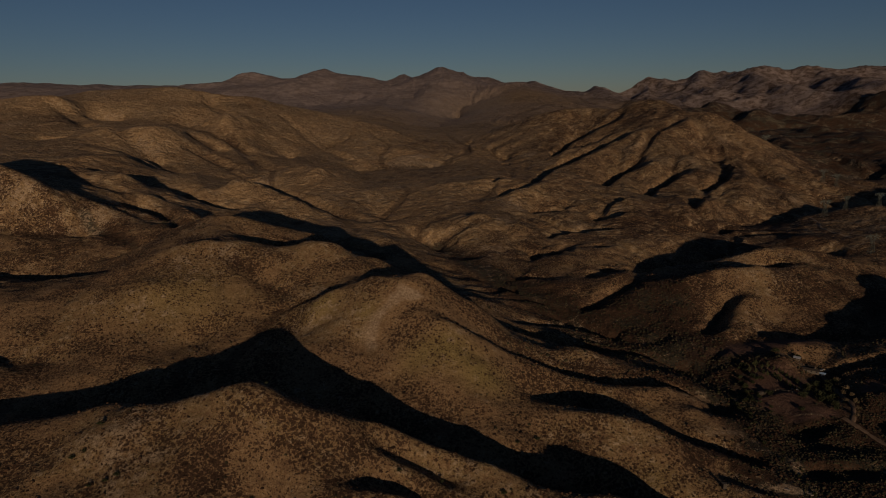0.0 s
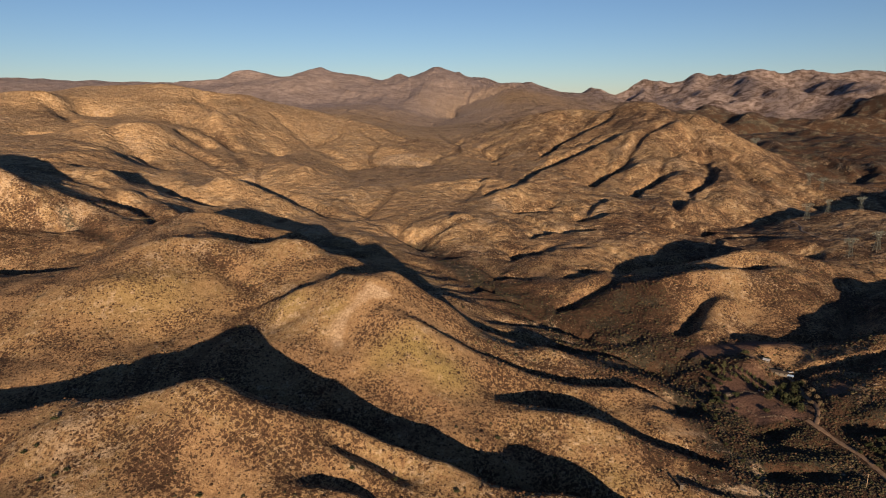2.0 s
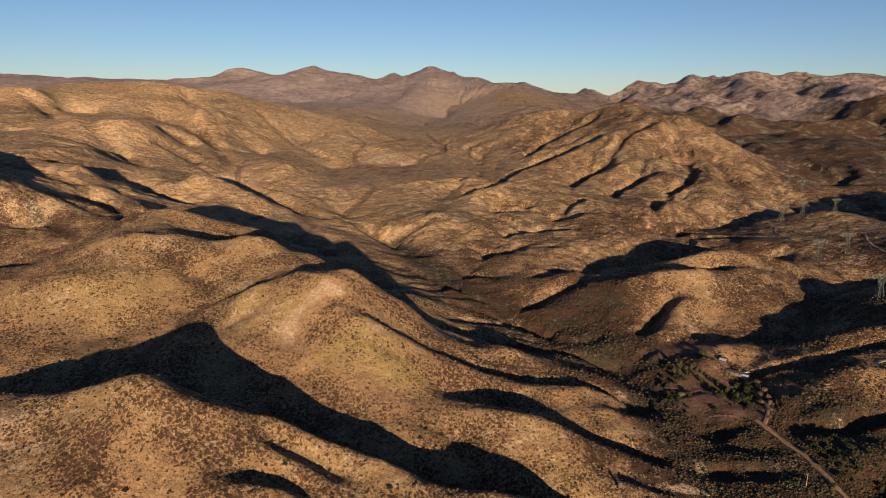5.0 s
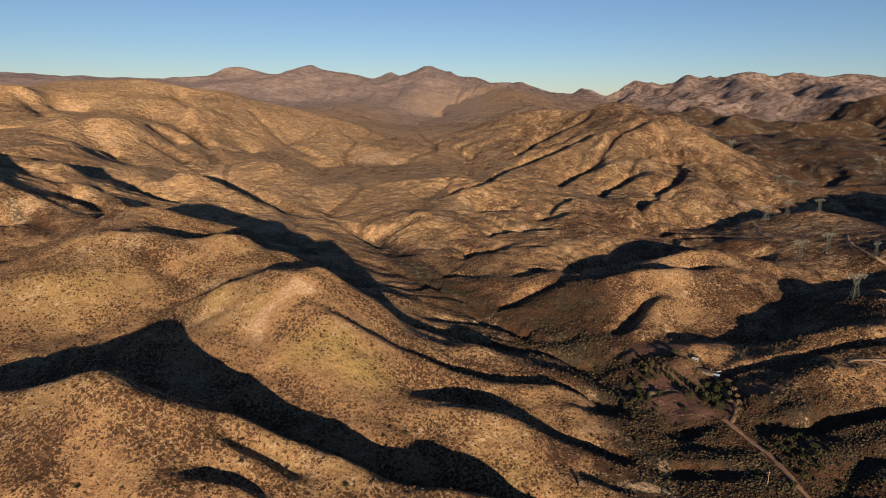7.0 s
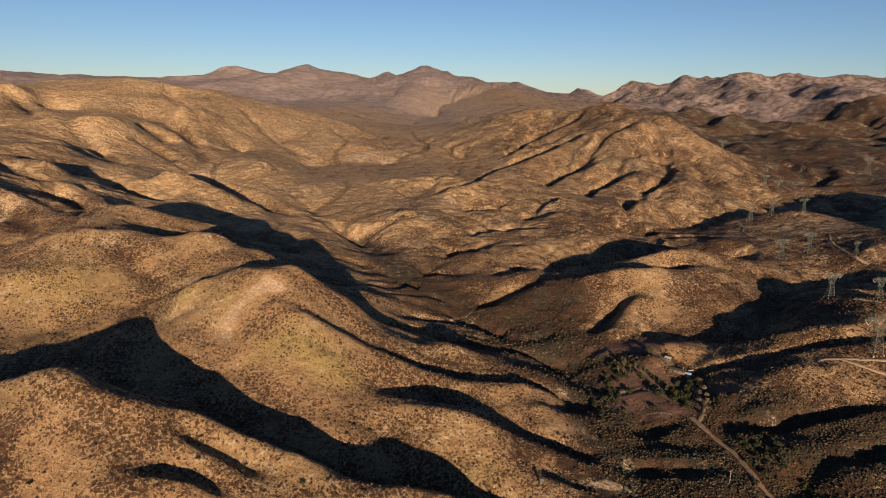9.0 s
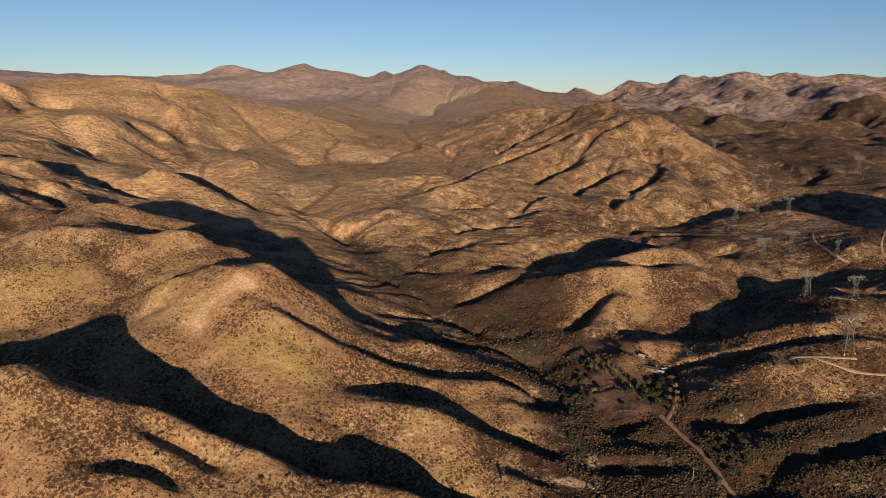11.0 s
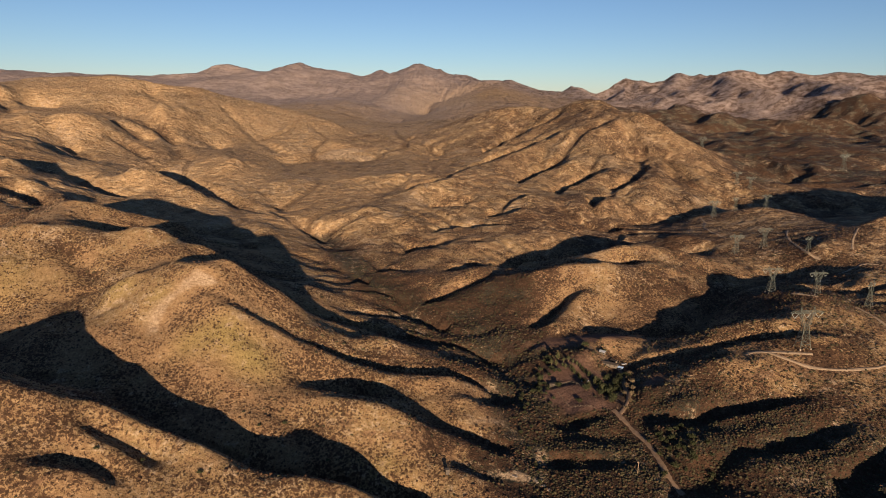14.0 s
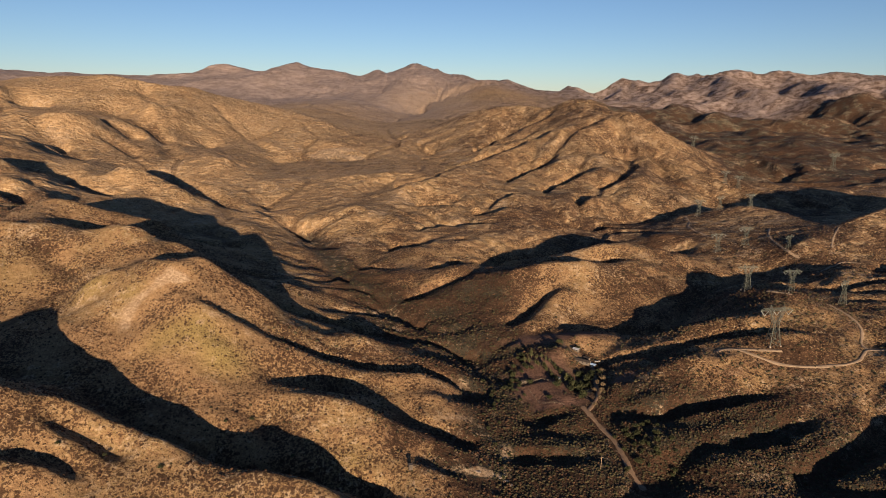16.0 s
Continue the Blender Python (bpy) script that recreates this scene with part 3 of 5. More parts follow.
def blur(z, times):
    for _ in range(times):
        p = np.pad(z, 1, mode="edge")
        z = (p[1:-1, 2:] + 2 * p[1:-1, 1:-1] + p[1:-1, :-2]) / 4
        p = np.pad(z, 1, mode="edge")
        z = (p[2:, 1:-1] + 2 * p[1:-1, 1:-1] + p[:-2, 1:-1]) / 4
    return z


def saddle_at(x, y):
    """The smooth grassy saddle and knoll with the tower line."""
    return np.clip((x - 440) / 60, 0, 1) * np.clip((900 - x) / 100, 0, 1) * np.clip((y - 640) / 50, 0, 1) * np.clip((1080 - y) / 60, 0, 1)


def carve(z):
    """Rain: drops run downhill over the half-size grid, and their common ways are cut into gullies."""
    ny, nx = z.shape
    sx, sy = np.gradient(XS)[::2][:nx], np.gradient(YS)[::2][:ny]
    cell = np.minimum(np.sqrt(np.outer(sy, sx)) * 2, 14 + 0.25 * np.outer(sy, np.ones(nx)))
    rng = np.random.default_rng(7)
    fade = np.interp(YS[::2][:ny], (450, 750, 2100, 2900), (1.0, 1.7, 1.7, 0.5))[:, None] * np.where(XS[::2][:nx] < 60, 0.3, 0.85)
    hx, hy = np.meshgrid(XS[::2][:nx], YS[::2][:ny])
    fade = fade * (1 - 0.8 * saddle_at(hx, hy)) * (1 - 0.65 * blob(hx, hy, 350, 650, 130, 100))
    z = z + cell * 0.12 * rng.standard_normal(z.shape)
    z = blur(z, 1)
    for turn in range(6):
        flow = np.zeros(z.shape)
        gy, gx = np.gradient(blur(z, 1))
        gy, gx = gy / sy[:, None] / 2, gx / sx[None] / 2
        y, x = rng.uniform(1, ny - 2, 160000), rng.uniform(1, nx - 2, 160000)
        vy, vx = np.zeros_like(y), np.zeros_like(x)
        for step in range(60):
            iy, ix = np.rint(y).astype(int), np.rint(x).astype(int)
            vy, vx = 0.35 * vy - gy[iy, ix] / sy[iy], 0.35 * vx - gx[iy, ix] / sx[ix]
            speed = np.hypot(vy, vx) + 1e-9
            np.add.at(flow, (iy, ix), np.minimum(1.0, 6 * np.hypot(gy[iy, ix], gx[iy, ix])))
            y, x = np.clip(y + vy / speed * 0.9, 1, ny - 2), np.clip(x + vx / speed * 0.9, 1, nx - 2)
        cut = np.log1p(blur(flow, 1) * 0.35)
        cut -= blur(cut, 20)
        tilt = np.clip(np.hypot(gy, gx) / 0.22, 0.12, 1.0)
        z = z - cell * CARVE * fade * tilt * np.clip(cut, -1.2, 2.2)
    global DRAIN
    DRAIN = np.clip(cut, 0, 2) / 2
    return z


def spread():
    """Heights on the grid: the lines hold, everything between them relaxes to even slopes, from coarse to fine."""
    z = None
    for k in (64, 32, 16, 8, 4, 2):
        nx, ny = (NX - 1) // k + 1, (NY - 1) // k + 1
        total, count = np.zeros((ny, nx)), np.zeros((ny, nx))
        for line in LINES:
            for a, b in zip(line[:-1], line[1:]):
                run = max(abs(column(b[0]) - column(a[0])), abs(row(b[1]) - row(a[1]))) / k
                q = a + (b - a) * np.linspace(0, 1, int(run * 2) + 2)[:, None]
                ix = np.clip(np.rint(column(q[:, 0]) / k).astype(int), 0, nx - 1)
                iy = np.clip(np.rint(row(q[:, 1]) / k).astype(int), 0, ny - 1)
                np.add.at(total, (iy, ix), q[:, 2])
                np.add.at(count, (iy, ix), 1)
        held = count > 0
        value = total / np.maximum(count, 1)
        if z is None:
            z = np.full((ny, nx), value[held].mean())
        else:
            gy, gx = np.meshgrid(np.minimum(np.arange(ny) / 2, z.shape[0] - 1), np.minimum(np.arange(nx) / 2, z.shape[1] - 1), indexing="ij")
            z = bilinear(z, gy, gx)
        z[held] = value[held]
        odd = (np.add.outer(np.arange(ny), np.arange(nx)) % 2).astype(bool)
        for _ in range(120 if k > 4 else 50):
            for half in (odd & ~held, ~odd & ~held):
                p = np.pad(z, 1, mode="edge")
                mean = (p[2:, 1:-1] + p[:-2, 1:-1] + p[1:-1, 2:] + p[1:-1, :-2]) / 4
                z[half] += 1.6 * (mean[half] - z[half])
    z = blur(z, 1)
    hx, hy = np.meshgrid(XS[::2][:z.shape[1]], YS[::2][:z.shape[0]])
    away = np.clip((np.hypot(hx - 90, hy) - 2300) / 1500, 0, 1)
    hills = rough(hx, hy * 0.5, 480, 3, 41, True)
    z = carve(z + away * (34 + 40 * np.clip((hx - 700) / 500, 0, 1)) * (1 - blob(hx, hy, 430, 3450, 600, 600)) * (hills - hills.mean()))
    gy, gx = np.meshgrid(np.arange(NY) / 2, np.arange(NX) / 2, indexing="ij")
    return bilinear(z, gy, gx)


def lattice(x, y, seed):
    """Smooth value noise, -1 to 1."""
    def hashed(i, j):
        h = (i.astype(np.int64) * 374761393 + j.astype(np.int64) * 668265263 + seed * 1274126177) & 0xFFFFFFFF
        h = ((h ^ (h >> 13)) * 1274126177) & 0xFFFFFFFF
        return ((h ^ (h >> 16)) & 0xFFFF) / 32767.5 - 1
    i, j = np.floor(x), np.floor(y)
    u, v = x - i, y - j
    u, v = u * u * u * (u * (u * 6 - 15) + 10), v * v * v * (v * (v * 6 - 15) + 10)
    return (hashed(i, j) * (1 - u) + hashed(i + 1, j) * u) * (1 - v) + (hashed(i, j + 1) * (1 - u) + hashed(i + 1, j + 1) * u) * v


def rough(x, y, wave, octaves, seed, sharp=False):
    total, amp = np.zeros_like(x), 1.0
    for k in range(octaves):
        c, s = math.cos(0.7 * k + seed), math.sin(0.7 * k + seed)
        v = lattice((x * c - y * s) / wave, (x * s + y * c) / wave, seed + k)
        total += amp * ((0.5 - np.abs(v)) * 1.6 if sharp else v)
        amp, wave = amp * 0.5, wave / 2.03
    return total


def near_line(x, y, line, reach):
    """1 on the line, falling to 0 at reach."""
    best = np.full(x.shape, 1e9)
    for (ax, ay), (bx, by) in zip(line[:-1], line[1:]):
        dx, dy = bx - ax, by - ay
        t = np.clip(((x - ax) * dx + (y - ay) * dy) / (dx * dx + dy * dy), 0, 1)
        best = np.minimum(best, np.hypot(x - ax - t * dx, y - ay - t * dy))
    return np.clip(1 - best / reach, 0, 1)


def blob(x, y, cx, cy, rx, ry, turn=0.0):
    c, s = math.cos(radians(turn)), math.sin(radians(turn))
    u, v = ((x - cx) * c + (y - cy) * s) / rx, (-(x - cx) * s + (y - cy) * c) / ry
    return np.exp(-(u * u + v * v))


def bare_at(x, y):
    """Grassy ground with hardly any shrubs: olive patches near, the hills west of the upper valley."""
    b = blob(x, y, 430, 3450, 600, 600) + 1.2 * blob(x, y, 26, 417, 19, 15) + 1.1 * blob(x, y, 2, 432, 16, 12) + 0.8 * blob(x, y, -20, 425, 14, 14) + blob(x, y, -98, 481, 17, 9) + 0.8 * blob(x, y, -60, 466, 10, 8)
    b = b + 0.7 * blob(x, y, -215, 500, 50, 30) + 0.6 * blob(x, y, 126, 344, 14, 8) + 0.8 * blob(x, y, 615, 905, 60, 30)
    return b + np.clip((y - 660) / 250, 0, 1) * np.clip((190 - x + 0.05 * (y - 700)) / 200, 0, 1) * np.clip(0.85 + 0.5 * rough(x, y, 120, 3, 63), 0, 1)


def plain_at(x, y):
    """The dark scrubby plain east of the peak."""
    p = np.clip((x - 560 - 0.12 * (y - 1400) - 190 * blob(x, y, 690, 1520, 200, 190)) / 200, 0, 1) * np.clip((y - 1150) / 250, 0, 1) * np.clip((3550 - y) / 300, 0, 1)
    return np.clip(p + 0.35 * p * rough(x, y, 160, 3, 59), 0, 1)


ROADS = [[(285, 421), (293, 393), (299, 363), (302, 337), (304, 331)], [(288, 415), (300, 436), (303, 458), (307, 482), (302, 493), (288, 528)],
         [(399, 466), (414, 467), (428, 454), (445, 444), (473, 440), (500, 446), (517, 462), (530, 462)], [(519, 474), (533, 500), (531, 541)], [(402, 470), (420, 465), (447, 458)]]
GULLIES = [([(-745, 1422), (-625, 1307), (-512, 1196)], 7), ([(-956, 1626), (-910, 1596), (-796, 1457)], 8), ([(-528, 1341), (-478, 1315), (-404, 1252)], 6),
           ([(-664, 1840), (-564, 1711), (-485, 1586)], 7), ([(-580, 1619), (-470, 1482), (-352, 1278)], 8), ([(-437, 1799), (-351, 1696), (-228, 1518)], 6),
           ([(-420, 738), (-382, 714), (-334, 674)], 4), ([(-235, 1080), (-139, 991), (-59, 932), (-6, 896), (32, 821)], 5), ([(-10, 899), (25, 919), (54, 922)], 4),
           ([(-183, 553), (-166, 544), (-150, 531), (-137, 522)], 2.5), ([(-330, 1180), (-240, 1080), (-117, 955)], 5)]
GX, GY = np.meshgrid(XS, YS)
LAND = spread()
flat = np.clip(near_line(GX, GY, [(236, 470), (275, 445), (300, 500)], 45) * 2, 0, 1)
flat = np.maximum(flat, np.clip(near_line(GX, GY, [(205, 525), (222, 431), (224, 357), (205, 280)], 30) * 1.5, 0, 1))
reach = np.hypot(GX - 90, GY)
calm = 1 - 0.85 * flat
SMOOTH = blur(LAND, 40)
bed = np.zeros_like(GX)
for line in ROADS:
    bed = np.maximum(bed, np.clip(near_line(GX, GY, line, 13) * 1.8, 0, 1))
LAND = LAND + (SMOOTH - LAND) * bed
calm = np.minimum(calm, 1 - 0.9 * bed) * np.clip(np.hypot(*np.gradient(SMOOTH, YS, XS)) / 0.2, 0.2, 1.0)
bend = rough(GX, GY, 90, 2, 5) * 14
LAND += calm * (1 - 0.7 * saddle_at(GX, GY)) * 0.9 * rough(GX + bend, GY + bend, 46, 3, 11, True)
LAND += calm * 0.45 * rough(GX, GY, 11, 2, 23)
calm = calm * (1 - 0.2 * bare_at(GX, GY)) * (1 - 0.7 * saddle_at(GX, GY))
LAND += calm * np.clip((reach - 480) / 300, 0, 1) * np.clip((2300 - reach) / 500, 0, 1) * 1.7 * rough(GX + bend, GY * 0.8, 27, 2, 37, True)
LAND += np.clip((reach - 500) / 700, 0, 1) * np.clip((3300 - reach) / 700, 0, 1) * (2.2 - 1.5 * np.clip(bare_at(GX, GY), 0, 1)) * (1 - 0.8 * saddle_at(GX, GY)) * rough(GX + 2 * bend, GY, 170, 4, 31, True)
LAND += plain_at(GX, GY) * 24 * rough(GX, GY * 0.7, 330, 4, 43, True) * np.clip((GY - 1400) / 300, 0, 1)
LAND += np.clip((reach - 3300) / 700, 0, 1) * (10 + 24 * np.clip((GX - 900) / 600, 0, 1)) * (rough(GX + 3 * bend, GY * 0.5, 420, 4, 71, True) - 0.6)
LAND += plain_at(GX, GY) * np.clip((GY - 1900) / 400, 0, 1) * 45 * (rough(GX, GY, 520, 3, 77, True) - 0.5)
for line, depth in GULLIES:
    LAND -= depth * np.clip(near_line(GX + 0.3 * bend, GY, line, 6 + 2.4 * depth) * 1.3, 0, 1)


def height(x, y):
    """The land's height at places given by arrays or numbers."""
    return bilinear(LAND, np.atleast_1d(row(y)), np.atleast_1d(column(x)))


def z_at(x, y):
    return float(height(x, y)[0])


def scrub_at(x, y):
    s = 0.36 * rough(x, y, 130, 4, 51) + 0.1 - 0.25 * np.clip((150 - x) / 400, 0, 1) * np.clip((y - 420) / 300, 0, 1)
    s = s + 0.7 * near_line(x, y, [(-23, 909), (79, 679), (157, 581)], 45) + 0.7 * near_line(x, y, [(157, 581), (205, 525), (228, 431), (240, 330)], 60)
    s = s + 0.58 * blob(x, y, 300, 360, 110, 90) + 0.45 * blob(x, y, 420, 340, 130, 80) + 0.5 * blob(x, y, 245, 475, 22, 40) + 0.22 * blob(x, y, 470, 540, 120, 110) + 0.12 * blob(x, y, 350, 650, 120, 80) + 0.5 * blob(x, y, 165, 620, 45, 35) + 0.25 * blob(x, y, -85, 1120, 70, 110)
    s = s + 0.9 * plain_at(x, y)
    # brush down the gullies, darkening them also in place of faint shade
    for line, depth in GULLIES:
        s = s + 0.5 * near_line(x, y, line, 5 + 2 * depth)
    # the brush at (-190, 640) darkens the back slopes in place of missing shade
    s = s - 0.5 * blob(x, y, -20, 455, 100, 60) + 0.1 * blob(x, y, -200, 520, 130, 60) + 0.65 * blob(x, y, -400, 715, 120, 90) + 0.3 * blob(x, y, -190, 640, 180, 80) + 0.6 * blob(x, y, 222, 640, 35, 60) + 0.4 * blob(x, y, 110, 690, 90, 120) + 0.3 * blob(x, y, 260, 640, 60, 60) - 0.25 * blob(x, y, -110, 310, 150, 55) + 0.4 * blob(x, y, 150, 355, 60, 40) + 0.35 * blob(x, y, 215, 345, 40, 40) + 0.4 * blob(x, y, 570, 750, 90, 70) + 0.35 * blob(x, y, 450, 830, 90, 60) + 0.3 * blob(x, y, 480, 590, 50, 40)
    return np.clip(s, 0, 1)


def pale_at(x, y):
    """Bare pale stone and gravel: the chute and crest of the near hill, the wash, the outcrop; and far western land,
    paled as by haze.
    """
    p = 0.85 * near_line(x, y, [(-34, 478), (-43, 469), (-50, 461), (-54, 451), (-54, 440)], 17) + 0.4 * blob(x, y, -66, 458, 14, 20)
    for cx, cy, rx, ry, k in ((-21, 476, 13, 6, 0.8), (12, 446, 15, 7, 0.8), (21, 470, 13, 6, 0.6), (37, 444, 10, 6, 0.75), (198, 459, 9, 9, 0.8), (178, 441, 18, 7, 0.6),
                              (205, 342, 11, 6, 0.8), (188, 343, 9, 6, 0.6), (-138, 316, 11, 7, 0.6), (-182, 513, 15, 8, 0.55), (-161, 495, 10, 6, 0.6), (-249, 642, 18, 9, 0.5),
                              (-87, 1562, 26, 18, 0.95), (-110, 1529, 24, 14, 0.9), (-31, 1539, 30, 14, 0.95), (-55, 1587, 22, 12, 0.9), (202, 1587, 24, 26, 0.5), (218, 1444, 34, 12, 0.55),
                              (30, 3500, 300, 350, 0.45), (190, 420, 18, 45, 0.35), (428, 322, 14, 8, 0.5), (60, 400, 40, 30, 0.25)):
        p = p + k * blob(x, y, cx, cy, rx, ry)
    p = p + 0.6 * near_line(x, y, [(177, 396), (202, 403), (207, 392), (226, 365)], 11) + 0.7 * near_line(x, y, [(227, 379), (223, 359), (219, 341), (205, 346)], 7)
    # far western land: distance haze put in as extra paleness
    p = p + (0.5 + 0.25 * np.clip((y - 1500) / 500, 0, 1)) * np.clip((y - 950) / 300, 0, 1) * np.clip((500 - x) / 200, 0, 1)
    return np.clip(p, 0, 1)


def far_haze_at(x, y):
    # share of the haze-tinted rock colour, rising with distance
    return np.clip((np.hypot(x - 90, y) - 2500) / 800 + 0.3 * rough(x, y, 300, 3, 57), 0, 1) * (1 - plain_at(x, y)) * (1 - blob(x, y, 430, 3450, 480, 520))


def dirt_at(x, y):
    d = blob(x, y, 250, 455, 17, 22, 20) + 0.9 * blob(x, y, 326, 454, 13, 10, 30) + blob(x, y, 270, 428, 20, 6) + 1.2 * blob(x, y, 285, 538, 55, 12, 4) + 1.1 * blob(x, y, 268, 470, 24, 34, 20)
    return np.clip(d * 1.8 - 0.3 + 0.2 * rough(x, y, 14, 2, 61), 0, 1)


def ground():
    me = bpy.data.meshes.new("ground")
    me.vertices.add(NX * NY)
    me.vertices.foreach_set("co", np.stack([GX, GY, LAND], -1).astype(np.float32).ravel())
    i = (np.arange(NY - 1)[:, None] * NX + np.arange(NX - 1)[None]).ravel()
    quads = np.stack([i, i + 1, i + 1 + NX, i + NX], -1).astype(np.int32)
    me.loops.add(quads.size)
    me.loops.foreach_set("vertex_index", quads.ravel())
    me.polygons.add(len(quads))
    me.polygons.foreach_set("loop_start", np.arange(0, quads.size, 4, dtype=np.int32))
    me.update(calc_edges=True)
    me.polygons.foreach_set("use_smooth", np.ones(len(quads), bool))
    for name, f in (("scrub", scrub_at), ("pale", pale_at), ("dirt", dirt_at), ("far_haze", far_haze_at), ("bare", bare_at), ("coarse", lambda x, y: np.clip((np.hypot(x - 90, y) - 620) / 300, 0, 1))):
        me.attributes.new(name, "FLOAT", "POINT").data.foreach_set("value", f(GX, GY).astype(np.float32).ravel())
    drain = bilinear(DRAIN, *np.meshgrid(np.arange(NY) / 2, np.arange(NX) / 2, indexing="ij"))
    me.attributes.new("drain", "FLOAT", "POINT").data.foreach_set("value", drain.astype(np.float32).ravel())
    me.materials.append(GROUND)
    return tagged(new("ground", me), "dry desert hills with tan grass, scrub and gullies", "ground", kind="structure")


ground()


# ---- helpers for things ----
def part(name, bm, mat, parent=None, label=""):
    """Links a bmesh as one mesh object, under a thing or a part when one is given."""
    me = bpy.data.meshes.new(name)
    bm.to_mesh(me)
    bm.free()
    me.materials.append(mat)
    ob = new(name, me)
    ob.parent = parent
    return tagged(ob, label)


def thing(name, label, category, group=""):
    return tagged(new(name), label, category, group)


def strut(bm, a, b, w):
    """A square bar from a to b."""
    a, b = Vector(a), Vector(b)
    d = (b - a).normalized()
    u = d.cross(Vector((0, 0, 1)) if abs(d.z) < 0.9 else Vector((1, 0, 0))).normalized() * w / 2
    v = d.cross(u).normalized() * w / 2
    ring = [[bm.verts.new(p + s * u + t * v) for s, t in ((-1, -1), (1, -1), (1, 1), (-1, 1))] for p in (a, b)]
    for k in range(4):
        bm.faces.new((ring[0][k], ring[0][(k + 1) % 4], ring[1][(k + 1) % 4], ring[1][k]))
    bm.faces.new(ring[0][::-1])
    bm.faces.new(ring[1])


def block(bm, x, y, z, sx, sy, sz, bevel=0.0):
    made = bmesh.ops.create_cube(bm, size=1.0, matrix=Matrix.Translation((x, y, z)) @ Matrix.Diagonal((sx, sy, sz, 1)))
    if bevel:
        edges = list({e for v in made["verts"] for e in v.link_edges})
        bmesh.ops.bevel(bm, geom=edges, offset=bevel, segments=1, affect="EDGES")


def strip(name, line, width, label, mat, rise=0.3, kind="structure", category="road"):
    """A road of beaten earth that follows the land, with a slightly sunken middle and soft edges."""
    pts = np.array(line, float)
    t = np.arange(len(pts))
    s = np.linspace(0, len(pts) - 1, int(np.hypot(*np.diff(pts, axis=0).T).sum() / 1.6) + 2)
    i = np.clip(s.astype(int), 0, len(pts) - 2)
    f = (s - i)[:, None]
    p0, p1, p2, p3 = pts[np.maximum(i - 1, 0)], pts[i], pts[i + 1], pts[np.minimum(i + 2, len(pts) - 1)]
    mid = 0.5 * (2 * p1 + (p2 - p0) * f + (2 * p0 - 5 * p1 + 4 * p2 - p3) * f ** 2 + (3 * p1 - p0 - 3 * p2 + p3) * f ** 3)
    d = np.gradient(mid, axis=0)
    side = np.stack([d[:, 1], -d[:, 0]], -1) / (np.hypot(d[:, 0], d[:, 1])[:, None] + 1e-6)
    rng = np.random.default_rng(len(pts) + int(width * 10))
    bm = bmesh.new()
    rows = []
    for k in range(len(mid)):
        w = width * (1 + 0.16 * math.sin(k * 0.37) + 0.12 * rng.standard_normal()) / 2
        spots = [mid[k] + side[k] * w * e for e in (-1.25, -0.9, -0.35, 0.0, 0.35, 0.9, 1.25)]
        z = [z_at(*q) + lift for q, lift in zip(spots, (-0.3, rise, rise - 0.08, rise + 0.02, rise - 0.08, rise, -0.3))]
        rows.append([bm.verts.new((*q, h)) for q, h in zip(spots, z)])
    for a, b in zip(rows[:-1], rows[1:]):
        for k in range(6):
            bm.faces.new((a[k], a[k + 1], b[k + 1], b[k]))
    for fc in bm.faces:
        fc.smooth = True
    bmesh.ops.recalc_face_normals(bm, faces=bm.faces)
    return tagged(part(name, bm, mat), label, category, kind=kind)


STEEL = plain("weathered_steel", (0.095, 0.105, 0.092), 0.6, 0.3, 0.6, 0.2)
GLASSY = plain("insulator_glass", (0.30, 0.33, 0.31), 0.25, 0.0, 3.0, 0.2)
CONCRETE = plain("pale_concrete", (0.24, 0.2, 0.165), 0.9, 0.0, 0.8, 0.25)
TRACK = plain("beaten_earth", (0.2, 0.135, 0.09), 0.95, 0.0, 0.35, 0.25)
TRACK_PALE = plain("pale_beaten_earth", (0.27, 0.2, 0.138), 0.95, 0.0, 0.35, 0.25)
WALL = plain("sun_bleached_siding", (0.12, 0.1, 0.082), 0.85, 0.0, 0.7, 0.2)
ROOF_PALE = plain("pale_metal_roof", (0.42, 0.44, 0.48), 0.35, 0.3, 0.5, 0.15)
ROOF_DARK = plain("brown_felt_roof", (0.06, 0.048, 0.04), 0.9, 0.0, 0.6, 0.3)
TARP = plain("blue_grey_tarpaulin", (0.30, 0.42, 0.60), 0.5, 0.0, 0.9, 0.2)
DARK = plain("dark_opening", (0.02, 0.02, 0.022), 0.4, 0.0, 1.0, 0.2)
TIMBER = plain("grey_weathered_timber", (0.17, 0.135, 0.10), 0.9, 0.0, 1.2, 0.35)
BARK = plain("tree_bark", (0.10, 0.075, 0.05), 0.95, 0.0, 2.0, 0.35)
CARPAINT = plain("dusty_car_paint", (0.45, 0.46, 0.47), 0.35, 0.2, 0.7, 0.1)
RUBBER = plain("black_rubber", (0.02, 0.02, 0.02), 0.8, 0.0, 3.0, 0.2)


def leafy(name, dark, light):
    m, n, l, b = material(name, 0.9)
    geo = n.new("ShaderNodeNewGeometry")
    info = n.new("ShaderNodeObjectInfo")
    co = geo.outputs["Position"]
    f = arith(n, l, "ADD", arith(n, l, "MULTIPLY", geo.outputs["Random Per Island"], 0.6), arith(n, l, "MULTIPLY", info.outputs["Random"], 0.3))
    f = arith(n, l, "ADD", f, arith(n, l, "MULTIPLY", noise_node(n, l, co, 1.4), 0.35))
    l.new(mix(n, l, ramp(n, l, f, 0.2, 1.0), dark, light), b.inputs["Base Color"])
    return m


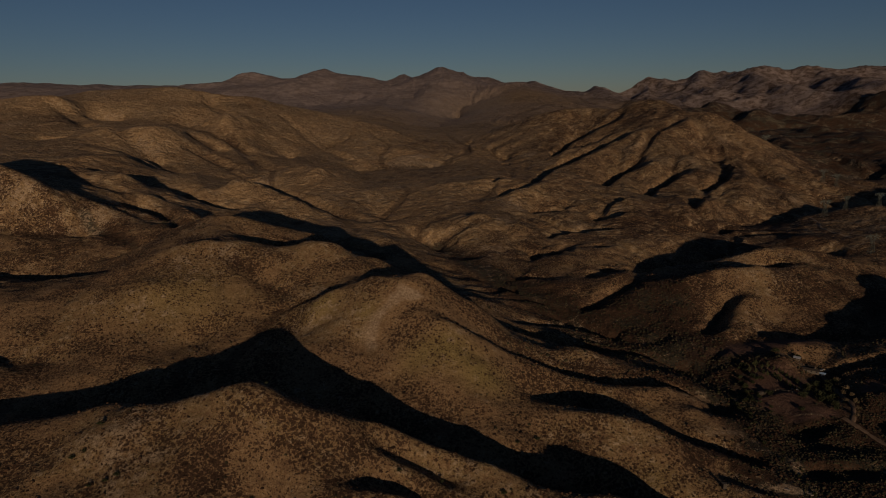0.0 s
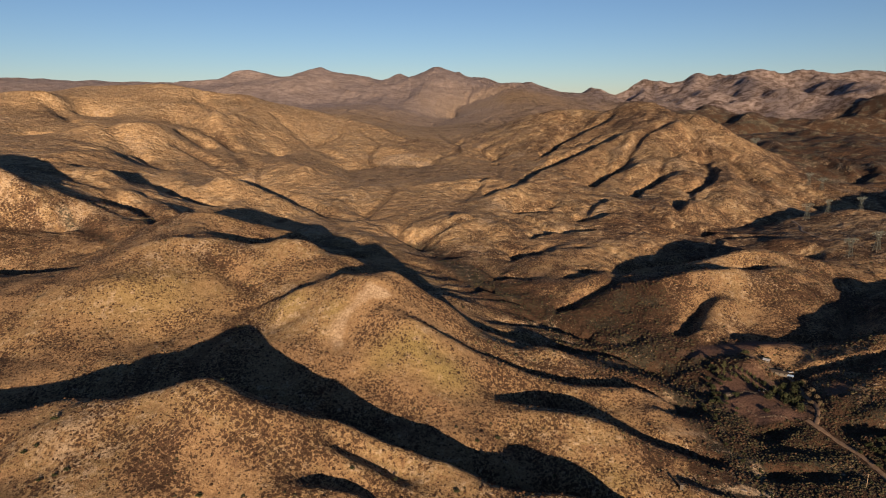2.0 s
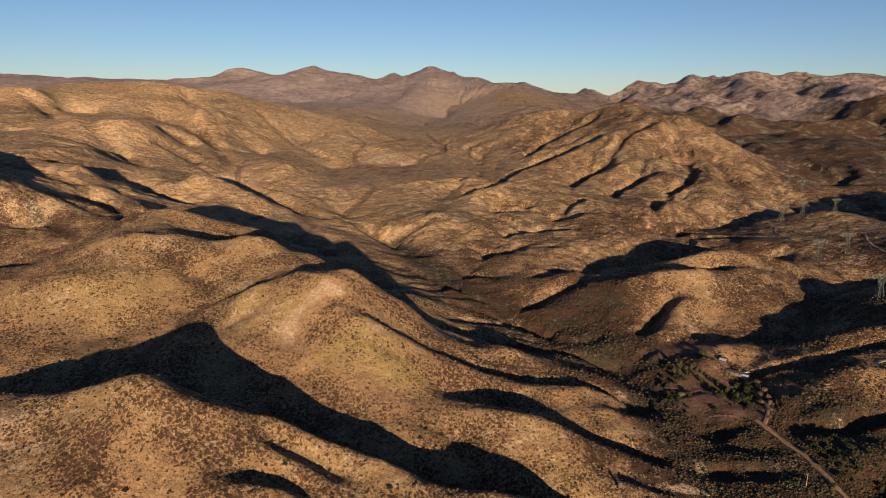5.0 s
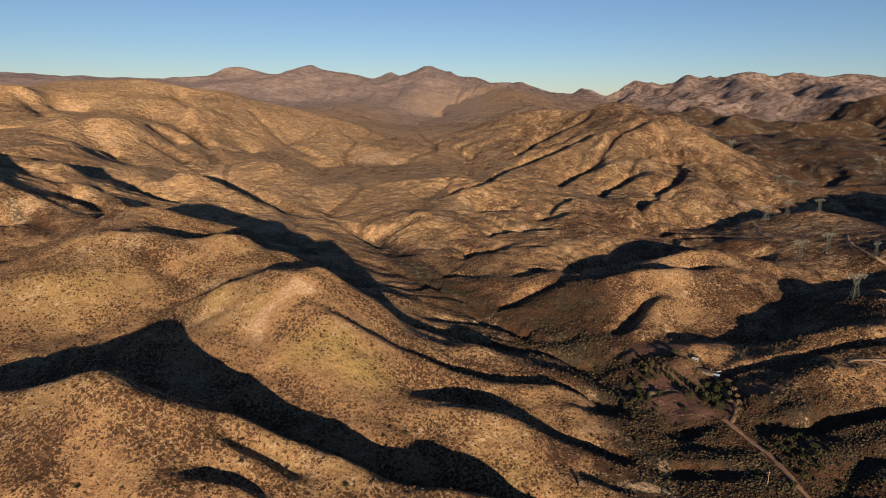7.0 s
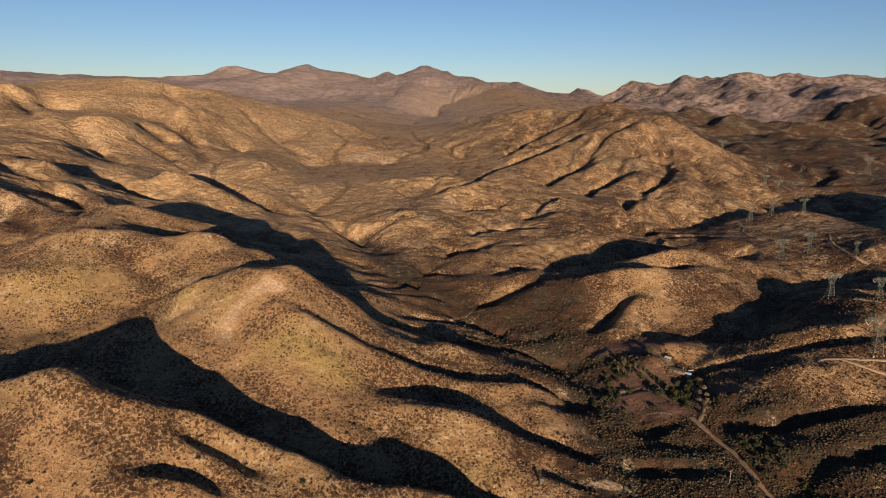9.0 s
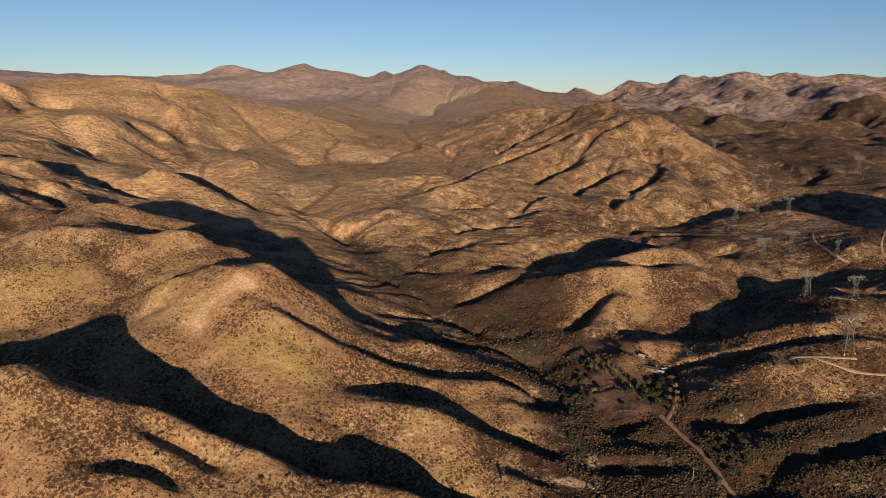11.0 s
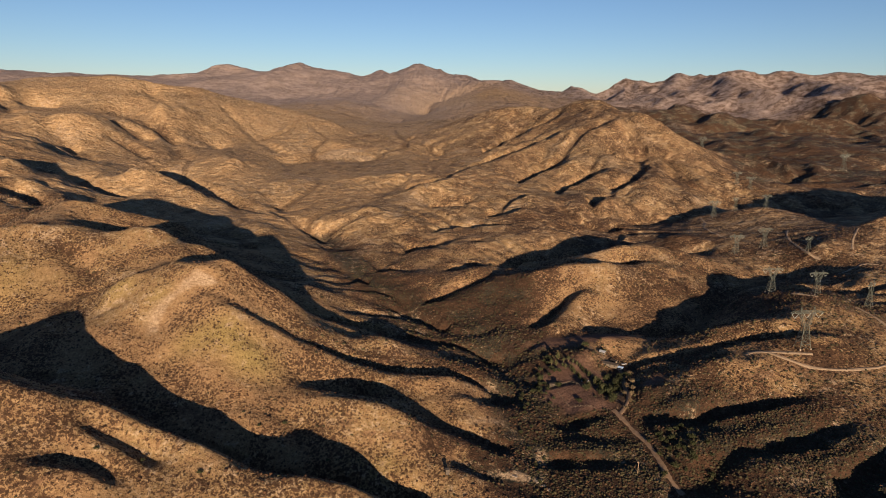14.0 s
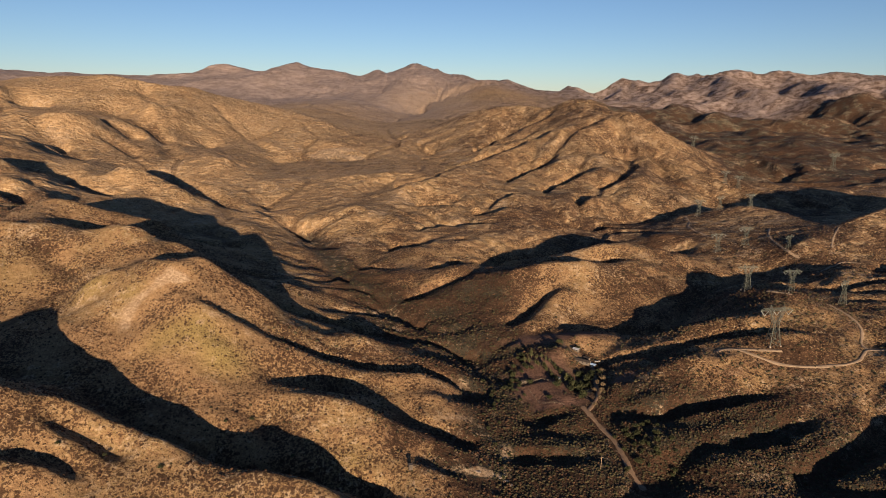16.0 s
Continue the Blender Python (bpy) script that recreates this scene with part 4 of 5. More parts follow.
OLIVE = leafy("olive_leaves", (0.035, 0.042, 0.018), (0.105, 0.105, 0.045))
DARKLEAF = leafy("dark_oak_leaves", (0.018, 0.022, 0.011), (0.05, 0.055, 0.024))
DRYLEAF = leafy("dry_brush_twigs", (0.09, 0.065, 0.04), (0.2, 0.15, 0.09))
SCRUB = leafy("sage_scrub_leaves", (0.034, 0.019, 0.012), (0.086, 0.047, 0.027))
SAGE = leafy("dry_sage_leaves", (0.05, 0.03, 0.018), (0.115, 0.068, 0.038))
SCRUBDARK = leafy("chaparral_leaves", (0.022, 0.021, 0.012), (0.066, 0.056, 0.029))


# ---- transmission towers: waisted lattice masts with a level bridge and two peaks ----
def lattice_face(bm, a0, a1, b0, b1, n, w):
    """Cross bracing between two legs, a0-a1 and b0-b1."""
    a0, a1, b0, b1 = map(Vector, (a0, a1, b0, b1))
    for k in range(n):
        f, g = k / n, (k + 1) / n
        strut(bm, a0.lerp(a1, f), b0.lerp(b1, g), w)
        strut(bm, b0.lerp(b1, f), a0.lerp(a1, g), w)
        strut(bm, a0.lerp(a1, g), b0.lerp(b1, g), w)


def transmission_tower():
    t = thing("transmission_tower", "grey-green lattice steel power transmission tower on a dry hillside", "power tower", "transmission towers")
    base, waist, hip, top = 4.2, 1.35, 16.5, 26.5
    foot = [(-base, -base * 0.8, -1.0), (base, -base * 0.8, -1.0), (base, base * 0.8, -1.0), (-base, base * 0.8, -1.0)]
    neck = [(-waist * 1.5, -waist, hip), (waist * 1.5, -waist, hip), (waist * 1.5, waist, hip), (-waist * 1.5, waist, hip)]
    for a, b in zip(foot, neck):
        bm = bmesh.new()
        strut(bm, a, b, 0.34)
        leg = part("leg", bm, STEEL, t)
        bm = bmesh.new()
        block(bm, a[0], a[1], -0.4, 1.1, 1.1, 1.6, 0.08)
        part("footing", bm, CONCRETE, leg, "concrete footing")
    bm = bmesh.new()
    for k in range(4):
        lattice_face(bm, foot[k], neck[k], foot[(k + 1) % 4], neck[(k + 1) % 4], 4, 0.13)
    part("bracing", bm, STEEL, t)
    for side in (-1, 1):
        bm = bmesh.new()
        inner = [(side * 0.5, -waist, hip), (side * 0.5, waist, hip)]
        outer = [(side * waist * 1.5, -waist, hip), (side * waist * 1.5, waist, hip)]
        head_in, head_out = [(side * 4.2, -0.9, top), (side * 4.2, 0.9, top)], [(side * 6.0, -0.9, top), (side * 6.0, 0.9, top)]
        for lo, hi in zip(inner + outer, head_in + head_out):
            strut(bm, lo, hi, 0.24)
        for k in range(2):
            lattice_face(bm, inner[k], head_in[k], outer[k], head_out[k], 5, 0.11)
        part("arm", bm, STEEL, t)
        bm = bmesh.new()
        for x, y in ((4.2, -0.9), (6.0, -0.9), (6.0, 0.9), (4.2, 0.9)):
            strut(bm, (side * x, y, top + 1.4), (side * 5.1, 0, top + 4.3), 0.20)
        part("peak", bm, STEEL, t)
    bm = bmesh.new()
    xs = [-12.5, -9.5, -6.5, -3.5, 0.0, 3.5, 6.5, 9.5, 12.5]
    for y in (-0.9, 0.9):
        for lo, hi in zip(xs[:-1], xs[1:]):
            strut(bm, (lo, y, top), (hi, y, top), 0.24)
            if abs(lo) < 12 and abs(hi) < 12:
                strut(bm, (lo, y, top + 1.4), (hi, y, top + 1.4), 0.24)
            strut(bm, (lo, y, top if lo <= 0 else top + 1.4 * (abs(lo) < 12)), (hi, y, top + 1.4 * (abs(hi) < 12) if lo < 0 else top), 0.12)
        for x in (-9.5, 9.5):
            strut(bm, (x, y, top + 1.4), (math.copysign(12.5, x), y, top), 0.25)
    for x in xs:
        strut(bm, (x, -0.9, top), (x, 0.9, top), 0.2)
    part("crossarm", bm, STEEL, t)
    for x in (-9.4, 0.0, 9.4):
        bm = bmesh.new()
        for s in (-3.2, 3.2):
            strut(bm, (x + s, 0, top), (x, 0, top - 4.0), 0.22)
        part("insulator_string", bm, GLASSY, t, "V-shaped pair of insulator strings")
    return t


TOWERS = [(443, 466, 1.08, 8), (475, 583, 0.85, 8), (500, 552, 0.72, 8), (571, 951, 0.86, 12), (605, 956, 0.72, 30), (642, 938, 0.70, 12),
          (525, 769, 0.82, 10), (562, 775, 0.85, 14), (592, 730, 0.55, 25), (545, 545, 0.8, 40), (1065, 1443, 1.3, 20), (848, 1712, 1.2, 20),
          (738, 1249, 0.85, 15), (766, 1250, 0.9, 15)]
tower = transmission_tower()
for k, (x, y, size, turn) in enumerate(TOWERS):
    m = pose(x, y, z_at(x, y), 0, 0, turn) @ Matrix.Diagonal((size, size, size, 1))
    if k:
        copy_thing(tower, m)
    else:
        first_tower = m
tower.matrix_basis = first_tower


# ---- roads and tracks ----
strip("dirt_road", [(285, 421), (289, 407), (293, 393), (297, 380), (299, 363), (300, 348), (302, 337), (304, 331)], 3.1,
      "pale straight dirt road through dark valley scrub", TRACK)
strip("farm_track", [(288, 415), (295, 425), (300, 436), (303, 458), (307, 482), (302, 493), (291, 508), (288, 528)], 2.8, "brown farm track beside trees and sheds", TRACK)
strip("hill_road", [(399, 466), (407, 469), (414, 467), (422, 459), (428, 454), (436, 448), (445, 444), (457, 441), (473, 440), (487, 441), (500, 446), (508, 454), (517, 462), (530, 462)], 2.4,
      "pale graded dirt road contouring below a power tower", TRACK_PALE)
strip("spur_track", [(517, 464), (519, 474), (527, 486), (533, 500), (534, 521), (531, 541)], 2.2, "pale access track on a grassy ridge", TRACK_PALE)
strip("pylon_track", [(555, 959), (548, 923), (538, 900), (536, 865), (539, 830)], 2.6, "winding pale service track to power towers", TRACK_PALE)
strip("saddle_track", [(616, 825), (599, 789), (591, 752), (590, 724), (596, 709)], 2.6, "pale service track crossing a scrubby saddle", TRACK_PALE)
strip("knoll_track", [(633, 713), (650, 740), (678, 777)], 2.2, "faint pale track up a tan knoll", TRACK_PALE)
strip("ridge_track", [(586, 663), (606, 671), (626, 679), (640, 676)], 2.2, "faint pale track along a low ridge", TRACK_PALE)
strip("pad_track", [(484, 562), (491, 553), (498, 544)], 2.4, "short pale track beside a tower footing", TRACK_PALE)
strip("tower_pad", [(402, 470), (412, 467), (420, 465), (434, 461), (447, 458)], 2.6, "bare pale graded pad beside a tower", TRACK_PALE)


# ---- trees ----
def clump(bm, centre, size, rng, sides=7):
    """A ragged tuft of leaves: small bent blades thrown round a point."""
    for _ in range(sides):
        d = Vector(rng.normal(0, 1, 3)).normalized()
        p = Vector(centre) + d * size * rng.uniform(0.2, 1.0)
        u = d.cross(Vector(rng.normal(0, 1, 3))).normalized() * size * rng.uniform(0.35, 0.7)
        v = d.cross(u).normalized() * size * rng.uniform(0.35, 0.7)
        q = [bm.verts.new(p + a) for a in (u, v + d * size * 0.15, -u, -v + d * size * 0.15)]
        bm.faces.new(q)


def tree(name, label, tall, wide, leaves, seed, tufts=90, low=0.3):
    rng = np.random.default_rng(seed)
    t = thing(name, label, "tree", "farm trees")
    bm = bmesh.new()
    tips = []
    lean = rng.normal(0, 0.05, 2) * tall
    bmesh.ops.create_cone(bm, cap_ends=True, segments=6, radius1=0.05 * tall, radius2=0.02 * tall, depth=tall * 0.55, matrix=Matrix.Translation((0, 0, tall * 0.25)))
    for k in range(7):
        a = k * 2.4 + rng.uniform(0, 0.5)
        lo = Vector((0, 0, tall * rng.uniform(0.2, 0.45)))
        hi = Vector((math.cos(a) * wide * rng.uniform(0.3, 0.7), math.sin(a) * wide * rng.uniform(0.3, 0.7), tall * rng.uniform(0.5, 0.9)))
        strut(bm, lo, hi, 0.022 * tall)
        tips.append(hi)
    part("trunk", bm, BARK, t)
    bm = bmesh.new()
    for _ in range(tufts):
        base = tips[rng.integers(len(tips))]
        r = rng.normal(0, 0.28, 3) * Vector((wide, wide, tall * 0.45))
        p = base * 0.8 + Vector(r)
        p.z = min(max(p.z, tall * low), tall * 1.02)
        clump(bm, p, wide * rng.uniform(0.16, 0.28), rng, 6)
    part("crown", bm, leaves, t)
    return t


def plant(kind, spots, seed):
    """Copies of one tree at places in plan, each turned and sized a little differently."""
    rng = np.random.default_rng(seed)
    for k, (x, y, s) in enumerate(spots):
        s *= rng.uniform(0.85, 1.15)
        m = pose(x, y, z_at(x, y) - 0.1, 0, 0, rng.uniform(0, 360)) @ Matrix.Diagonal((s, s, s * rng.uniform(0.9, 1.15), 1))
        if k == len(spots) - 1:
            kind.matrix_basis = m
        else:
            copy_thing(kind, m)


rng = np.random.default_rng(33)
orchard = []
for line in ([(258, 500), (266, 494), (273, 485), (277, 473), (280, 458), (284, 440)], [(252, 495), (260, 488), (267, 479), (271, 466), (274, 450)]):
    for (ax, ay), (bx, by) in zip(line[:-1], line[1:]):
        n = round(math.hypot(bx - ax, by - ay) / 4.4)
        orchard += [(ax + (bx - ax) * k / n + rng.normal(0, 0.6), ay + (by - ay) * k / n + rng.normal(0, 0.6), rng.uniform(0.65, 1.1)) for k in range(n)]
plant(tree("olive_tree", "dusty olive-green orchard tree on bare brown earth", 6.6, 2.0, OLIVE, 3), orchard, 4)
plant(tree("oak_tree", "dark green bushy oak tree with a dense crown", 5.6, 3.0, DARKLEAF, 8, 150, 0.12),
      [(282, 460, 1), (284, 452, 1.1), (287, 446, 1.2), (290, 439, 0.9), (281, 444, 1), (297, 460, 1), (301, 467, 1.1), (271, 450, 0.9), (252, 462, 0.7), (263, 436, 0.7),
       (296, 451, 0.9), (291, 455, 1.0), (304, 474, 1), (309, 472, 0.9), (292, 470, 0.9), (287, 433, 0.8), (286, 521, 0.9), (300, 512, 0.8), (240, 476, 0.7), (236, 455, 0.6)], 9)
plant(tree("bare_tree", "leafless pale brown brushy tree by a farm track", 4.6, 2.2, DRYLEAF, 12, 60, 0.2),
      [(303, 452, 1), (306, 446, 0.9), (309, 458, 1), (302, 436, 0.9), (299, 428, 0.9), (308, 466, 1.1), (312, 476, 0.9), (298, 440, 0.8), (294, 420, 0.8)], 13)
rng = np.random.default_rng(21)
thicket = [(rng.normal(315, 10), rng.normal(368, 13), rng.uniform(0.4, 0.8)) for _ in range(40)] + [(rng.normal(248, 6), rng.normal(490, 12), rng.uniform(0.5, 0.8)) for _ in range(12)] + [(rng.normal(238, 5), rng.normal(462, 14), rng.uniform(0.5, 0.8)) for _ in range(14)] + [(rng.normal(222, 4), 340 + 8.5 * k, rng.uniform(0.35, 0.6)) for k in range(16)]
plant(tree("oak_shrub", "low dark green oak shrub among valley scrub", 4.2, 2.8, DARKLEAF, 15, 90, 0.05), thicket, 16)
plant(tree("hillside_shrub", "lone dark green shrub on tan grassy slope", 2.6, 1.7, DARKLEAF, 18, 70, 0.05),
      [(-196, 301, 1), (-190, 303, 0.9), (-188, 318, 1), (-94, 271, 0.9), (-170, 284, 0.8), (-165, 286, 0.9), (-178, 283, 0.8), (-3, 306, 0.9), (30, 300, 0.9), (-120, 336, 0.8),
       (-100, 330, 0.7), (58, 372, 0.9), (44, 362, 0.8), (90, 345, 0.8), (-25, 302, 0.8)], 19)


# ---- the farm ----
def house(name, label, x, y, turn, sx, sy, wall_h, roof_h, roof_mat, windows):
    t = thing(name, label, "house", "farm buildings")
    t.matrix_basis = pose(x, y, z_at(x, y), 0, 0, turn)
    bm = bmesh.new()
    block(bm, 0, 0, wall_h / 2 - 0.4, sx, sy, wall_h + 0.8, 0.04)
    part("wall", bm, WALL, t)
    bm = bmesh.new()
    e = 0.45
    ring = []
    for px in (-sx / 2 - e, sx / 2 + e):
        ring.append([bm.verts.new((px, py, pz)) for py, pz in ((-sy / 2 - e, wall_h - 0.1), (0, wall_h + roof_h), (sy / 2 + e, wall_h - 0.1),
                                                             (sy / 2 + e, wall_h - 0.28), (0, wall_h + roof_h - 0.2), (-sy / 2 - e, wall_h - 0.28))])
    for k in range(6):
        bm.faces.new((ring[0][k], ring[0][(k + 1) % 6], ring[1][(k + 1) % 6], ring[1][k]))
    bm.faces.new(ring[0])
    bm.faces.new(ring[1])
    bmesh.ops.recalc_face_normals(bm, faces=bm.faces)
    part("roof", bm, roof_mat, t)
    for k in range(windows):
        bm = bmesh.new()
        block(bm, -sx / 2 + (k + 0.5) * sx / windows, -sy / 2 - 0.03, wall_h * 0.55, 1.0, 0.1, 1.0)
        part("window", bm, DARK, t, "dark window pane")
    bm = bmesh.new()
    block(bm, sx / 2 + 0.03, 0, 1.0, 0.1, 0.95, 2.0)
    part("door", bm, TIMBER, t)
    return t


house("farmhouse", "small farmhouse with a bright pale metal roof", 298, 509, -38, 4.6, 3.4, 2.2, 0.9, ROOF_PALE, 2)
house("long_shed", "long low shed with a brown felt roof", 299, 492, -32, 15, 5.0, 2.2, 0.8, ROOF_DARK, 4)
house("small_shed", "little shed with blue-grey covered roof", 308, 488, -30, 4.0, 3.2, 2.0, 0.5, TARP, 1)
house("side_shed", "narrow dark-roofed shed beside the track", 305, 498, -60, 5.0, 2.6, 2.0, 0.4, ROOF_DARK, 1)
house("stock_shed", "open animal shed with dark roof on bare earth", 250, 467, 12, 9.0, 2.6, 1.8, 0.3, ROOF_DARK, 3)


def car(x, y, turn, paint):
    t = thing("parked_car", "dusty parked car beside farm sheds", "car", "parked cars")
    t.matrix_basis = pose(x, y, z_at(x, y) + 0.05, 0, 0, turn)
    bm = bmesh.new()
    block(bm, 0, 0, 0.62, 4.3, 1.75, 0.6, 0.14)
    body = part("body", bm, paint, t)
    bm = bmesh.new()
    block(bm, -0.2, 0, 1.15, 2.3, 1.55, 0.55, 0.2)
    part("cabin", bm, DARK, body, "dark glazed cabin")
    for sx in (-1.35, 1.35):
        for sy in (-0.8, 0.8):
            bm = bmesh.new()
            bmesh.ops.create_cone(bm, cap_ends=True, segments=12, radius1=0.33, radius2=0.33, depth=0.22, matrix=Matrix.Translation((sx, sy, 0.33)) @ Matrix.Rotation(radians(90), 4, "X"))
            part("wheel", bm, RUBBER, t)


car(308, 487, 35, CARPAINT)
car(272, 466, 70, CARPAINT)
car(275, 464, 60, ROOF_PALE)
car(314, 499, 15, ROOF_PALE)


def fence(line, label):
    t = thing("corral_fence", label, "fence", "corral fences")
    pts = [Vector((*p, 0)) for p in line]
    for a, b in zip(pts[:-1], pts[1:]):
        n = max(1, int((b - a).length / 3))
        spots = [a.lerp(b, k / n) for k in range(n + 1)]
        for p in spots:
            bm = bmesh.new()
            z = z_at(p.x, p.y)
            strut(bm, (p.x, p.y, z - 0.4), (p.x, p.y, z + 1.35), 0.16)
            part("post", bm, TIMBER, t)
        bm = bmesh.new()
        for h in (0.6, 1.2):
            for p, q in zip(spots[:-1], spots[1:]):
                strut(bm, (p.x, p.y, z_at(p.x, p.y) + h), (q.x, q.y, z_at(q.x, q.y) + h), 0.09)
        part("rail", bm, TIMBER, t)


fence([(245, 462), (262, 466), (270, 455)], "grey timber corral fence on bare earth")
fence([(250, 452), (256, 432), (272, 424)], "low timber paddock fence beside dark scrub")


def utility_pole(x, y):
    t = thing("utility_pole", "thin pale wooden utility pole standing in valley scrub", "pole")
    t.matrix_basis = pose(x, y, z_at(x, y), 0, 0, 20)
    bm = bmesh.new()
    bmesh.ops.create_cone(bm, cap_ends=True, segments=8, radius1=0.16, radius2=0.11, depth=9.5, matrix=Matrix.Translation((0, 0, 4.2)))
    part("pole", bm, DRYWOOD, t)
    bm = bmesh.new()
    block(bm, 0, 0.14, 8.3, 2.2, 0.12, 0.14)
    part("crossarm", bm, DRYWOOD, t)


DRYWOOD = plain("bleached_pole_wood", (0.34, 0.25, 0.17), 0.9, 0.0, 1.5, 0.25)
utility_pole(281, 347)


def slatted_hut(x, y):
    t = thing("slatted_hut", "small pale slatted timber hut above the wash", "hut")
    t.matrix_basis = pose(x, y, z_at(x, y), 0, 0, 12)
    bm = bmesh.new()
    block(bm, 0, 0, 1.4, 2.2, 2.0, 3.4)
    part("frame", bm, DARK, t)
    for k in range(5):
        bm = bmesh.new()
        block(bm, 0, -1.06, 0.35 + k * 0.62, 2.3, 0.08, 0.34)
        part("slat", bm, WALL, t)
    bm = bmesh.new()
    block(bm, 0, -0.05, 3.2, 2.6, 2.5, 0.14)
    part("roof", bm, WALL, t)


slatted_hut(163, 336)


def slab(x, y, turn, sx, sy, sz, label):
    bm = bmesh.new()
    block(bm, 0, 0, 0, sx, sy, sz, 0.12)
    for v in bm.verts:
        v.co += Vector((lattice(np.array([v.co.x * 3]), np.array([v.co.y * 3 + v.co.z]), 3)[0],) * 3) * 0.12
    ob = tagged(part("concrete_slab", bm, CONCRETE), label, "slab", "ford slabs")
    ob.matrix_basis = pose(x, y, z_at(x, y) + sz * 0.3, 4, -3, turn)


slab(219, 341, 15, 4.2, 2.4, 0.7, "broken pale concrete slab at a wash crossing")
slab(221, 337, 5, 3.6, 1.5, 0.5, "cracked grey concrete slab at a wash crossing")
slab(204, 343, -35, 4.5, 1.3, 0.6, "tilted pale concrete slab above the wash")
slab(224, 333, 40, 2.6, 1.6, 0.5, "small grey concrete slab at a wash crossing")


# ---- scrub and stones: countless, joined by stretch of land ----
def scatter(name, label, category, x, y, size, mat, seed, shape, tall=0.75):
    """Many small lumps, each a bent low shape, as one object."""
    rng = np.random.default_rng(seed)
    base_v, base_f = shape
    n, k = len(x), len(base_v)
    turn = rng.uniform(0, 2 * np.pi, n)
    c, s = np.cos(turn), np.sin(turn)
    jit = rng.uniform(0.45, 1.4, (n, k, 3)) * rng.uniform(0.7, 1.25, (n, 1, 3))
    v = base_v[None] * jit * size[:, None, None]
    px, py = v[..., 0] * c[:, None] - v[..., 1] * s[:, None], v[..., 0] * s[:, None] + v[..., 1] * c[:, None]
    pz = v[..., 2] * tall
    co = np.stack([px + x[:, None], py + y[:, None], pz + (height(x, y) + size * 0.18)[:, None]], -1)
    faces = (base_f[None] + (np.arange(n) * k)[:, None, None]).reshape(-1, 3).astype(np.int32)
    me = bpy.data.meshes.new(name)
    me.vertices.add(n * k)
    me.vertices.foreach_set("co", co.astype(np.float32).ravel())
    me.loops.add(faces.size)
    me.loops.foreach_set("vertex_index", faces.ravel())
    me.polygons.add(len(faces))
    me.polygons.foreach_set("loop_start", np.arange(0, faces.size, 3, dtype=np.int32))
    me.update(calc_edges=True)
    me.materials.append(mat)
    return tagged(new(name, me), label, category, kind="stuff")


def lump():
    """A low ragged dome with an open foot."""
    v = [(0, 0, 0.95)]
    for k in range(5):
        a = k * 1.257
        v.append((0.62 * math.cos(a), 0.62 * math.sin(a), 0.72))
    for k in range(5):
        a = k * 1.257 + 0.6
        v.append((math.cos(a), math.sin(a), -0.35))
    f = [(0, 1 + k, 1 + (k + 1) % 5) for k in range(5)]
    f += [(1 + k, 6 + k, 1 + (k + 1) % 5) for k in range(5)] + [(6 + k, 6 + (k + 1) % 5, 1 + (k + 1) % 5) for k in range(5)]
    return np.array(v), np.array(f)


LUMP = lump()


def sown(x0, x1, y0, y1, gap, seed, keep):
    rng = np.random.default_rng(seed)
    x, y = np.meshgrid(np.arange(x0, x1, gap), np.arange(y0, y1, gap))
    x, y = (x + rng.uniform(-0.5, 0.5, x.shape) * gap).ravel(), (y + rng.uniform(-0.5, 0.5, y.shape) * gap).ravel()
    ok = rng.uniform(0, 1, x.shape) < keep(x, y)
    return x[ok], y[ok], rng


def growth(x, y):
    g = 0.32 + 0.25 * np.clip((x - 210) / 40, 0, 1) + 0.6 * scrub_at(x, y) + 0.35 * rough(x, y, 38, 3, 71) - 0.45 * pale_at(x, y) - 1.5 * dirt_at(x, y)
    for line in ROADS:
        g = np.where(near_line(x, y, line, 3.4) > 0, 0, g)
    return g


